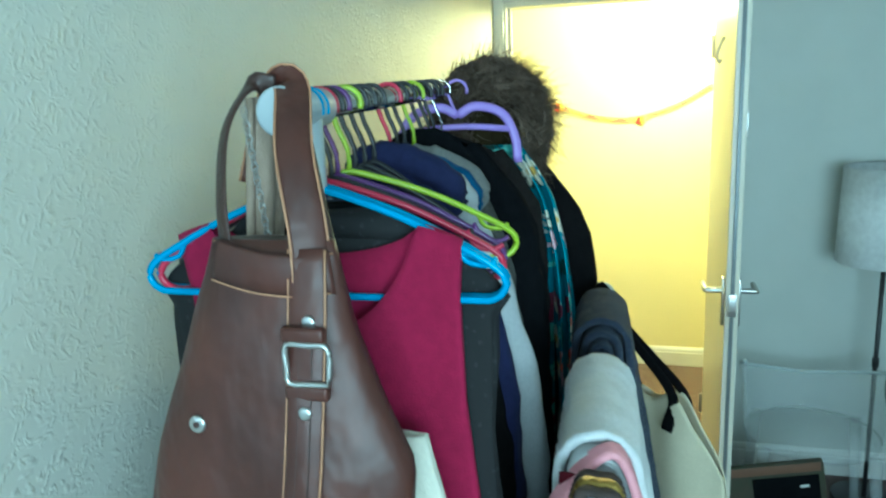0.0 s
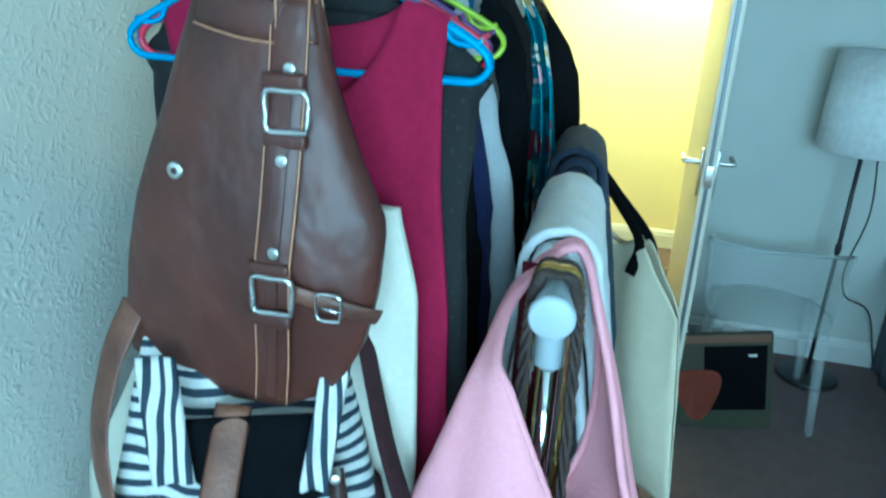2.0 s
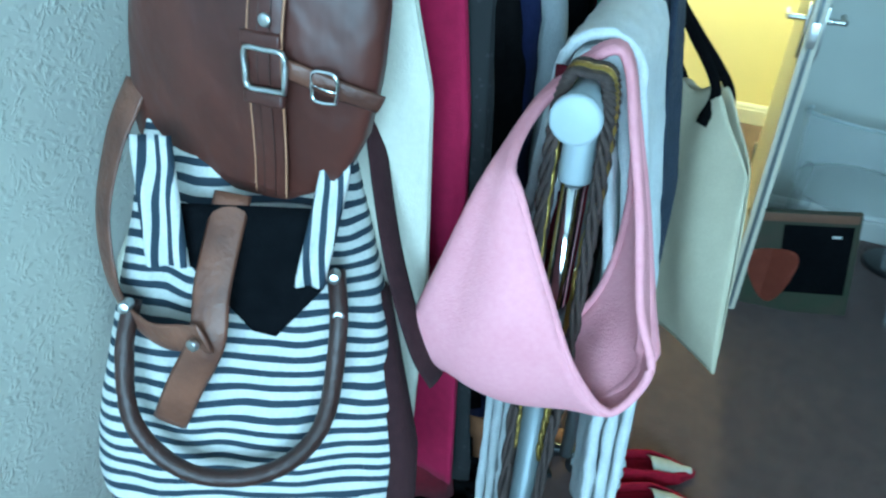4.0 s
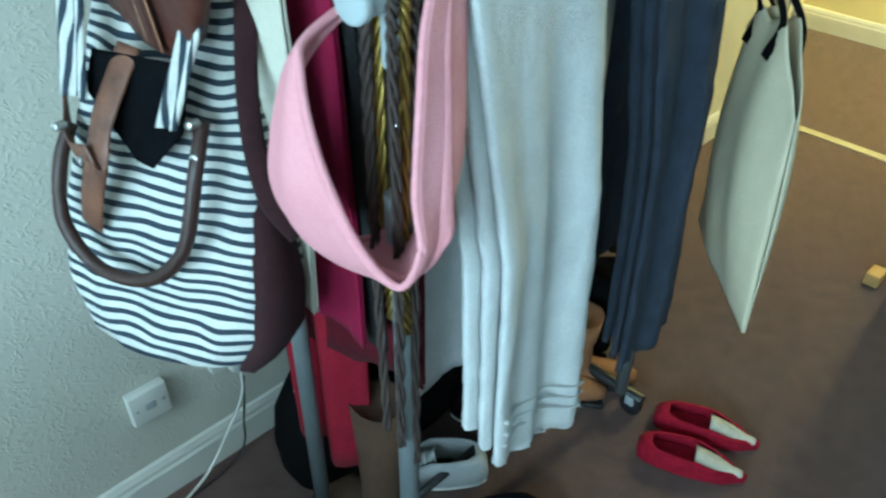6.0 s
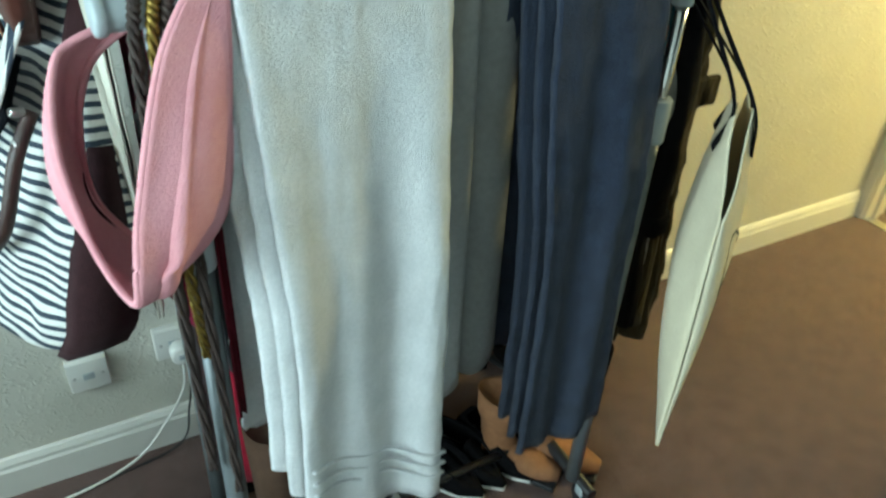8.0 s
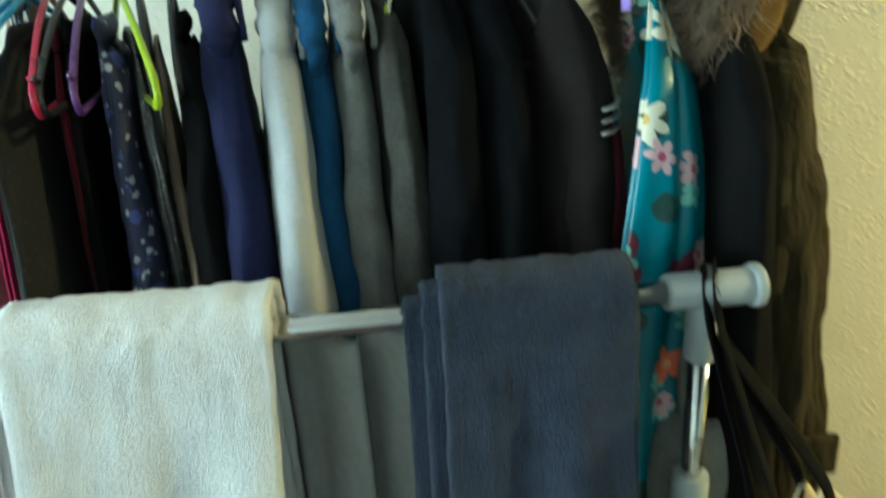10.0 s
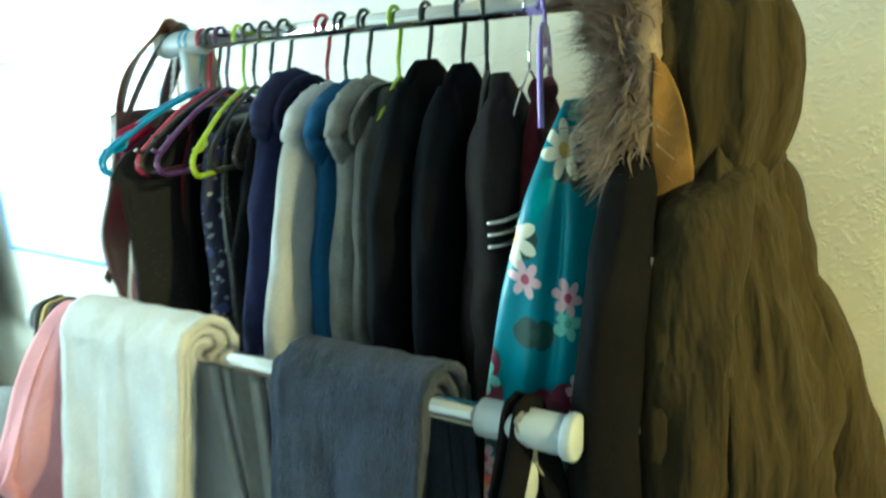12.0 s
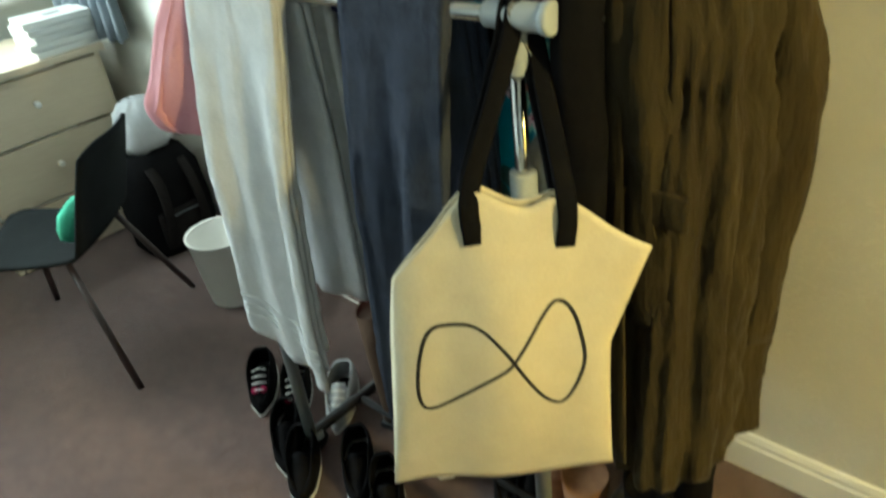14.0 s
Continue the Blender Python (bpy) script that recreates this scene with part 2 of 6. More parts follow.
M_CHAR = cloth("charcoal_cloth", (0.019, 0.016, 0.0155), (0.011, 0.0095, 0.009), spec=0.06, sheen=0.0)
M_DGREY = cloth("dark_grey_wool", (0.075, 0.072, 0.066), (0.045, 0.044, 0.040), scale=200)
M_BURG = cloth("burgundy_cloth", (0.09, 0.012, 0.02), (0.05, 0.008, 0.014))
M_LACE = printed("black_lace", (0.006, 0.006, 0.007), [((0.018, 0.018, 0.020), 90, 0.22)], 1, rough=0.85)
M_FUR = material("grey_brown_fur", (0.29, 0.215, 0.155), (0.075, 0.052, 0.038), rough=0.7, scale=35, spec=0.3)
M_GREYCL = cloth("mid_grey_jersey", (0.30, 0.30, 0.30), (0.24, 0.24, 0.24))
M_OLIVE = cloth("olive_parka_cotton", (0.048, 0.036, 0.0145), (0.024, 0.0175, 0.0075), scale=14, stretch=(1, 1, 0.25), bump=1.0, bump_scale=26, bump_dist=0.022)
M_LINING_LIT = cloth("warm_lit_tan_lining", (0.21, 0.12, 0.036), (0.13, 0.07, 0.022), scale=40)
M_CREAM = cloth("cream_cotton", (0.62, 0.60, 0.50), (0.56, 0.54, 0.45), scale=140)
M_TOWELW = cloth("white_terry", (0.74, 0.745, 0.75), (0.62, 0.63, 0.635), scale=200, bump=0.8, bump_scale=520, bump_dist=0.004, sheen=0.3)
M_TOWELN = cloth("navy_terry", (0.036, 0.048, 0.084), (0.017, 0.024, 0.046), scale=220, bump=1.0, bump_scale=420, bump_dist=0.006, sheen=0.12)
M_PINK = cloth("pink_knit", (0.72, 0.35, 0.39), (0.67, 0.30, 0.34), scale=150)
M_LEATHER = material("brown_leather", (0.085, 0.026, 0.0165), (0.034, 0.011, 0.008), rough=0.46, scale=14, bump=0.8, bump_scale=12, bump_dist=0.014, detail=8, stretch=(1, 1.1, 0.8))
M_LEATHERW = material("worn_tan_leather", (0.19, 0.085, 0.050), (0.065, 0.028, 0.019), rough=0.45, scale=26, bump=0.35, bump_scale=140, detail=6)
M_LEATHERD = material("dark_leather_strap", (0.045, 0.020, 0.015), (0.028, 0.013, 0.010), rough=0.45, scale=60, bump=0.3)
M_STITCH = material("tan_edge", (0.42, 0.22, 0.12), rough=0.6, scale=80)
M_BROWNCL = cloth("aubergine_canvas", (0.040, 0.018, 0.020), (0.028, 0.013, 0.015))
M_STRIPE = striped("striped_canvas", (0.70, 0.70, 0.66), (0.022, 0.035, 0.055), 0.0168, 2, 0.55)
M_STRIPEV = striped("striped_canvas_flap", (0.70, 0.70, 0.66), (0.022, 0.035, 0.055), 0.0135, 1, 0.55)
M_TOTE = cloth("calico_cotton", (0.64, 0.58, 0.42), (0.58, 0.52, 0.37), scale=200)
M_INK = material("black_ink", (0.012, 0.012, 0.012), rough=0.8, scale=60)
M_FLORAL = flower_cloth("turquoise_floral_satin", (0.0, 0.19, 0.27))
M_NAVYPRINT = printed("navy_print_blouse", (0.018, 0.02, 0.06), [((0.35, 0.36, 0.40), 55, 0.25), ((0.05, 0.06, 0.22), 28, 0.3)], 1, rough=0.7)
M_SEQUIN = printed("black_sequin", (0.012, 0.012, 0.012), [((0.16, 0.14, 0.11), 130, 0.22)], 1, rough=0.35)
M_BEIGE = cloth("beige_satin", (0.40, 0.31, 0.24), (0.32, 0.25, 0.19), rough=0.45)


# ---- mesh helpers ----
def part(name, bm, mat, parent=None, label="", smooth=True):
    me = bpy.data.meshes.new(name)
    bm.normal_update()
    bm.to_mesh(me)
    bm.free()
    if smooth:
        for f in me.polygons:
            f.use_smooth = True
    me.materials.append(mat)
    ob = new(name, me)
    if parent is not None:
        ob.parent = parent
    if label:
        ob["label"] = label
    return ob


def thing(name, m, label, category, group="", kind=""):
    ob = new(name)
    ob.empty_display_size = 0.05
    ob.matrix_world = m
    return tagged(ob, label, category, group, kind)


def add_box(bm, c, s, bevel=0.0, rot=None, seg=2):
    r = bmesh.ops.create_cube(bm, size=1.0)
    vs = r["verts"]
    bmesh.ops.scale(bm, vec=s, verts=vs)
    if bevel:
        es = list({e for v in vs for e in v.link_edges})
        rb = bmesh.ops.bevel(bm, geom=es, offset=bevel, segments=seg, affect='EDGES', profile=0.6)
        vs = list({v for f in rb["faces"] for v in f.verts} | {v for v in vs if v.is_valid})
    if rot is not None:
        bmesh.ops.rotate(bm, cent=(0, 0, 0), matrix=rot, verts=vs)
    bmesh.ops.translate(bm, vec=c, verts=vs)
    return vs


def box(c, s, bevel=0.0, rot=None):
    bm = bmesh.new()
    add_box(bm, c, s, bevel, rot)
    return bm


def spline(pts, n):
    """A smooth curve through the points, n steps a span."""
    p = [Vector(q) for q in pts]
    p = [2 * p[0] - p[1]] + p + [2 * p[-1] - p[-2]]
    out = []
    for i in range(1, len(p) - 2):
        for k in range(n):
            t = k / n
            a, b, c, d = p[i - 1], p[i], p[i + 1], p[i + 2]
            out.append(0.5 * ((2 * b) + (c - a) * t + (2 * a - 5 * b + 4 * c - d) * t * t + (3 * b - a - 3 * c + d) * t ** 3))
    out.append(p[-2])
    return out


def add_tube(bm, pts, r, seg=8, closed=False, flat=1.0, up=(0.13, 0.07, 0.99), twist=None):
    """A tube, or with flat < 1 a strap, along the points. r may be a function of 0..1."""
    pts = [Vector(p) for p in pts]
    n = len(pts)
    rings = []
    for i, p in enumerate(pts):
        a = pts[(i - 1) % n] if (closed or i) else p
        b = pts[(i + 1) % n] if (closed or i < n - 1) else p
        d = (b - a).normalized()
        s = d.cross(Vector(up))
        if s.length < 1e-4:
            s = d.cross(Vector((1, 0, 0)))
        s.normalize()
        u = s.cross(d).normalized()
        rr = r(i / max(1, n - 1)) if callable(r) else r
        if twist:
            q = Matrix.Rotation(twist(i / max(1, n - 1)), 3, d)
            s, u = q @ s, q @ u
        rings.append([bm.verts.new(p + s * rr * math.cos(2 * math.pi * k / seg) + u * rr * flat * math.sin(2 * math.pi * k / seg)) for k in range(seg)])
    for i in range(n if closed else n - 1):
        A, B = rings[i], rings[(i + 1) % n]
        for k in range(seg):
            bm.faces.new((A[k], A[(k + 1) % seg], B[(k + 1) % seg], B[k]))
    if not closed:
        bm.faces.new(rings[0][::-1])
        bm.faces.new(rings[-1])


def tube(pts, r, seg=8, closed=False, flat=1.0, up=(0.13, 0.07, 0.99), twist=None):
    bm = bmesh.new()
    add_tube(bm, pts, r, seg, closed, flat, up, twist)
    return bm


def loft(rings, caps=True):
    bm = bmesh.new()
    vs = [[bm.verts.new(p) for p in ring] for ring in rings]
    n = len(vs[0])
    for A, B in zip(vs, vs[1:]):
        for k in range(n):
            bm.faces.new((A[k], B[k], B[(k + 1) % n], A[(k + 1) % n]))
    if caps:
        bm.faces.new(vs[0])
        bm.faces.new(vs[-1][::-1])
    return bm


def sheet(fn, nu, nv, thick=0.003):
    """A cloth of some thickness from a function of u, v in 0..1."""
    bm = bmesh.new()
    g = [[bm.verts.new(fn(i / nu, j / nv)) for j in range(nv + 1)] for i in range(nu + 1)]
    for i in range(nu):
        for j in range(nv):
            bm.faces.new((g[i][j], g[i + 1][j], g[i + 1][j + 1], g[i][j + 1]))
    bm.normal_update()
    bmesh.ops.solidify(bm, geom=bm.faces[:], thickness=thick)
    return bm


def cyl(p0, p1, r, seg=20, bevel=0.0):
    a, b = Vector(p0), Vector(p1)
    if not bevel:
        return tube([a, b], r, seg)
    return capped(a, b, r, seg, bevel)


def capped(a, b, r, seg, bevel):
    """A cylinder with rounded rims."""
    d = (b - a).normalized()
    L = (b - a).length
    prof = [(0, r - bevel), (bevel * 0.3, r - bevel * 0.3), (bevel, r), (L - bevel, r), (L - bevel * 0.3, r - bevel * 0.3), (L, r - bevel)]
    s = d.orthogonal().normalized()
    u = d.cross(s)
    rings = [[a + d * h + (s * math.cos(2 * math.pi * k / seg) + u * math.sin(2 * math.pi * k / seg)) * q for k in range(seg)] for h, q in prof]
    return loft(rings)


def wob(x, y, z, s):
    return noise.noise(Vector((x * s, y * s, z * s)))


I4 = Matrix.Identity(4)


def slab(name, lo, hi, mat, bevel=0.0, parent=None):
    c = [(a + b) / 2 for a, b in zip(lo, hi)]
    s = [b - a for a, b in zip(lo, hi)]
    return part(name, box(c, s, bevel), mat, parent, smooth=False)


# ---- the room ----
XE, XW, YS, ZC = 2.74, -2.42, -3.3, 2.42
S = "structure"
tagged(slab("floor", (XW - 0.2, YS - 0.2, -0.1), (4.15, 1.6, 0.0), M_CARPET), "worn brown fitted carpet across room and hall", "floor", kind=S)
tagged(slab("ceiling", (XW - 0.2, YS - 0.2, ZC), (4.15, 1.6, ZC + 0.12), M_CEIL), "off-white painted plaster ceiling", "ceiling", kind=S)
tagged(slab("wall_north", (XW - 0.2, 0.0, 0.0), (XE, 0.14, ZC), M_WALL), "off-white painted wall with raised wallpaper flecks", "wall", kind=S)
tagged(slab("wall_south", (XW - 0.2, YS - 0.14, 0.0), (XE + 0.1, YS, ZC), M_PLAIN), "plain off-white painted wall", "wall", kind=S)
# far wall with the doorway
DY0, DY1, DH = -0.055, -0.925, 2.05
east = thing("wall_east", I4, "off-white painted wall with an open doorway", "wall", kind=S)
slab("wall_piece", (XE, YS, 0), (XE + 0.1, DY1 - 0.03, ZC), M_PLAIN, parent=east)
slab("lintel", (XE, DY1 - 0.03, DH + 0.03), (XE + 0.1, 0.14, ZC), M_PLAIN, parent=east)
frame_door = thing("door_frame", I4, "cream gloss-painted door frame with moulded architrave", "door frame", kind=S)
slab("jamb", (XE - 0.012, DY0 + 0.0, 0), (XE + 0.11, DY0 + 0.03, DH + 0.03), M_DOOR, 0.003, frame_door)
slab("jamb", (XE - 0.012, DY1 - 0.03, 0), (XE + 0.11, DY1, DH + 0.03), M_DOOR, 0.003, frame_door)
slab("head", (XE - 0.012, DY1, DH), (XE + 0.11, DY0, DH + 0.03), M_DOOR, 0.003, frame_door)
slab("architrave", (XE - 0.024, DY0 + 0.010, 0), (XE - 0.0125, -0.002, DH + 0.08), M_DOOR, 0.004, frame_door)
slab("architrave", (XE - 0.024, DY1 - 0.075, 0), (XE - 0.0125, DY1 - 0.012, DH + 0.08), M_DOOR, 0.004, frame_door)
slab("architrave", (XE - 0.024, DY1 - 0.011, DH + 0.015), (XE - 0.0125, DY0 + 0.009, DH + 0.08), M_DOOR, 0.004, frame_door)
slab("stop", (XE + 0.03, DY0 - 0.014, 0), (XE + 0.06, DY0 - 0.0005, DH - 0.001), M_DOOR, 0.002, frame_door)
tagged(slab("threshold", (XE - 0.01, DY1 + 0.001, 0.0), (XE + 0.035, DY0 - 0.001, 0.006), M_SILVER, 0.002), "thin metal carpet bar in the doorway", "threshold", kind=S)
# hall beyond
tagged(slab("wall_hall", (3.97, -2.5, 0), (4.10, 1.6, ZC), M_HALLWALL), "pale yellow painted hall wall", "wall", kind=S)
tagged(slab("wall_hall_north", (XE, 1.45, 0), (3.97, 1.6, ZC), M_HALLWALL), "pale yellow painted hall wall", "wall", kind=S)
tagged(slab("wall_hall_south", (XE + 0.1, -2.5, 0), (3.97, -2.36, ZC), M_HALLWALL), "pale yellow painted hall wall", "wall", kind=S)
tagged(slab("wall_hall_west", (XE, 0.14, 0), (XE + 0.1, 1.45, ZC), M_HALLWALL), "pale yellow painted hall wall", "wall", kind=S)


def baseboard(name, p0, p1, out, mat, h=0.115):
    """Skirting with a moulded top edge between two floor points; out points into the room."""
    a, b, o = Vector((*p0, 0)), Vector((*p1, 0)), Vector((*out, 0))
    prof = [(0.0, 0.0), (0.016, 0.0), (0.016, h - 0.035), (0.012, h - 0.028), (0.012, h - 0.018), (0.006, h - 0.004), (0.0, h)]
    bm = loft([[q + o * (d + 0.0005) + Vector((0, 0, z)) for d, z in prof] for q in (a, b)])
    bmesh.ops.recalc_face_normals(bm, faces=bm.faces[:])
    return tagged(part(name, bm, mat, smooth=False), "gloss-painted moulded skirting board", "baseboard", kind=S)


baseboard("baseboard", (XW, 0), (XE - 0.026, 0), (0, -1), M_GLOSS)
baseboard("baseboard", (XE, YS), (XE, DY1 - 0.078), (-1, 0), M_GLOSS)
baseboard("baseboard", (3.97, -2.36), (3.97, 1.45), (-1, 0), M_GLOSS)
baseboard("baseboard", (XW, YS), (XE, YS), (0, 1), M_GLOSS)
# window wall
WY0, WY1, WZ0, WZ1 = -2.55, -0.12, 0.98, 2.12
west = thing("wall_west", I4, "off-white painted wall with a wide window", "wall", kind=S)
slab("wall_piece", (XW - 0.2, YS, 0), (XW, 0.0, WZ0), M_PLAIN, parent=west)
slab("wall_piece", (XW - 0.2, YS, WZ1), (XW, 0.0, ZC), M_PLAIN, parent=west)
slab("wall_piece", (XW - 0.2, YS, WZ0), (XW, WY0, WZ1), M_PLAIN, parent=west)
slab("wall_piece", (XW - 0.2, WY1, WZ0), (XW, 0.0, WZ1), M_PLAIN, parent=west)
win = thing("window_1", I4, "wide white-framed window full of bright daylight", "window", kind=S)
for nm, lo, hi in (("window_frame", (XW - 0.13, WY0, WZ0), (XW - 0.07, WY0 + 0.06, WZ1)), ("window_frame", (XW - 0.13, WY1 - 0.06, WZ0), (XW - 0.07, WY1, WZ1)),
                   ("window_frame", (XW - 0.13, WY0 + 0.06, WZ0), (XW - 0.07, WY1 - 0.06, WZ0 + 0.06)), ("window_frame", (XW - 0.13, WY0 + 0.06, WZ1 - 0.06), (XW - 0.07, WY1 - 0.06, WZ1)),
                   ("mullion", (XW - 0.125, -1.61, WZ0 + 0.06), (XW - 0.075, -1.56, WZ1 - 0.06))):
    slab(nm, lo, hi, M_GLOSS, 0.006, win)
slab("window_sill", (XW - 0.07, WY0 - 0.04, WZ0 - 0.025), (XW + 0.06, WY1 + 0.04, WZ0 - 0.001), M_GLOSS, 0.006, win)

bd = part("backdrop", box((-5.5, -1.5, 0.3), (0.05, 12.0, 4.6)), emitter("overcast_daylight", (0.86, 0.96, 1.0), 3.0), smooth=False)
tagged(bd, "bright hazy daylight outside the window", "backdrop", kind=S)

# ---- clothes rack ----
def rail_pt(x):
    """A point of the high rail's axis."""
    k = (x - 0.03) / 0.92
    return Vector((x, -0.353 + 0.054 * k, 1.714 + 0.012 * k))


def low_pt(x):
    """A point of the low rail's axis."""
    k = (x - 0.02) / 0.895
    return Vector((x, -0.652 + 0.056 * k, 1.303 - 0.008 * k))


rack = thing("clothes_rack", I4, "two-tier metal clothes rack with grey plastic joints", "clothes rack")
for fn, x0, x1 in ((rail_pt, 0.03, 0.955), (low_pt, 0.02, 0.915)):
    part("rail", cyl(fn(x0 + 0.05), fn(x1 - 0.05), 0.0135), M_CHROME, rack, "chromed hanging rail")
    for xa, xb in ((x0, x0 + 0.10), (x1 - 0.10, x1)):
        part("joint", capped(fn(xa), fn(xb), 0.0205, 24, 0.003), M_GREYPL, rack)
        near = xa == x0
        e = fn(xa if near else xb)
        d = (fn(x1) - fn(x0)).normalized() * (-1 if near else 1)
        part("end_cap", capped(e - d * 0.004, e + d * 0.010, 0.0245, 24, 0.004), M_GREYPL, rack)
        px = xa + 0.055 if near else xb - 0.055
        q = fn(px)
        part("socket", capped(q - Vector((0, 0, 0.085)), q, 0.0175, 20, 0.003), M_GREYPL, rack)
        lowmid = 1.035
        part("post", cyl((q.x, q.y, lowmid - 0.1), q - Vector((0, 0, 0.08)), 0.0125), M_CHROME, rack, "chromed post")
        part("collar", capped(Vector((q.x, q.y, lowmid - 0.06)), Vector((q.x, q.y, lowmid + 0.02)), 0.022, 20, 0.003), M_GREYPL, rack)
        part("lower_post", cyl((q.x, q.y, 0.07), (q.x, q.y, lowmid - 0.05), 0.0165), M_GREYPOST, rack, "grey coated lower post")
for x in (0.075, 0.875):
    part("foot", capped(Vector((x, -0.660, 0.062)), Vector((x, -0.30, 0.062)), 0.016, 16, 0.003), M_BLACKPL, rack)
    for y in (-0.63, -0.33):
        part("castor", capped(Vector((x - 0.012, y, 0.03)), Vector((x + 0.012, y, 0.03)), 0.03, 16, 0.004), M_BLACKPL, rack)
        part("castor_fork", box((x, y, 0.052), (0.034, 0.026, 0.03), 0.004), M_GREYPL, rack)
part("crossbar", cyl((0.075, -0.46, 0.062), (0.875, -0.46, 0.062), 0.010), M_BLACKPL, rack)


# ---- hangers ----
def hanger(mat, label, x, yaw=0.0, tilt=0.0, wide=0.213, wire=False, loops=True):
    q = rail_pt(x)
    m = pose(q.x, q.y, q.z, tilt, 0, yaw)
    h = thing("hanger", m, label, "hanger", "hangers on the rail")
    r = 0.0019 if wire else 0.0042
    hk = [(0, 0.019 * math.cos(a), 0.019 * math.sin(a)) for a in [radians(200 - 18 * i) for i in range(14)]]
    hk += [(0, 0.010, -0.030), (0, 0.0, -0.055), (0, 0, -0.085)]
    part("hook", tube(spline(hk, 2), 0.0019 if wire else 0.0034, 6), M_CHROME if wire else mat, h)
    w, k = wide, wide / 0.213
    arm = [(0, 0, -0.080), (0, 0.03 * k, -0.088), (0, 0.10 * k, -0.112), (0, 0.17 * k, -0.146), (0, w - 0.008, -0.166), (0, w, -0.182), (0, w - 0.012, -0.197), (0, w - 0.05 * k, -0.199),
           (0, 0, -0.199)]
    full = arm + [(0, -y, z) for _, y, z in arm[-2:0:-1]]
    part("frame", tube(spline(full + [full[0]], 3)[:-1], r, 6, closed=True), mat, h)
    if loops and not wire and wide > 0.18:
        for s in (-1, 1):
            part("strap_hook", tube(spline([(0, s * 0.155, -0.140), (0, s * 0.165, -0.158), (0, s * 0.185, -0.162), (0, s * 0.195, -0.157)], 3), 0.003, 6), mat, h)
    return h


# ---- garments ----
# half-widths of a hung garment at drops below its top
SOFT = ((0, 0.028), (0.02, 0.062), (0.05, 0.100), (0.10, 0.132), (0.20, 0.165), (0.35, 0.205), (0.70, 0.225), (1.4, 0.235))
COAT = ((0, 0.024), (0.010, 0.046), (0.03, 0.068), (0.08, 0.114), (0.14, 0.160), (0.20, 0.180), (0.34, 0.198), (1.4, 0.225))
SLIM = ((0, 0.025), (0.03, 0.055), (0.07, 0.085), (0.18, 0.110), (0.35, 0.145), (0.80, 0.170), (1.4, 0.180))
JACKET = ((0, 0.035), (0.012, 0.075), (0.035, 0.110), (0.08, 0.150), (0.14, 0.182), (0.24, 0.200), (0.60, 0.205), (1.4, 0.205))
TOPSH = ((0, 0.085), (0.02, 0.115), (0.05, 0.172), (0.08, 0.206), (0.105, 0.188), (0.25, 0.190), (0.60, 0.205), (1.4, 0.21))
STRAPS = ((0, 0.070), (0.03, 0.095), (0.08, 0.120), (0.14, 0.135), (0.30, 0.140), (0.60, 0.175), (1.4, 0.20))


def along(keys, x):
    """A smooth value between keys of (place, value)."""
    for (a, p), (b, q) in zip(keys, keys[1:]):
        if x <= b:
            k = max(0.0, (x - a) / (b - a))
            return p + (q - p) * k
    return keys[-1][1]


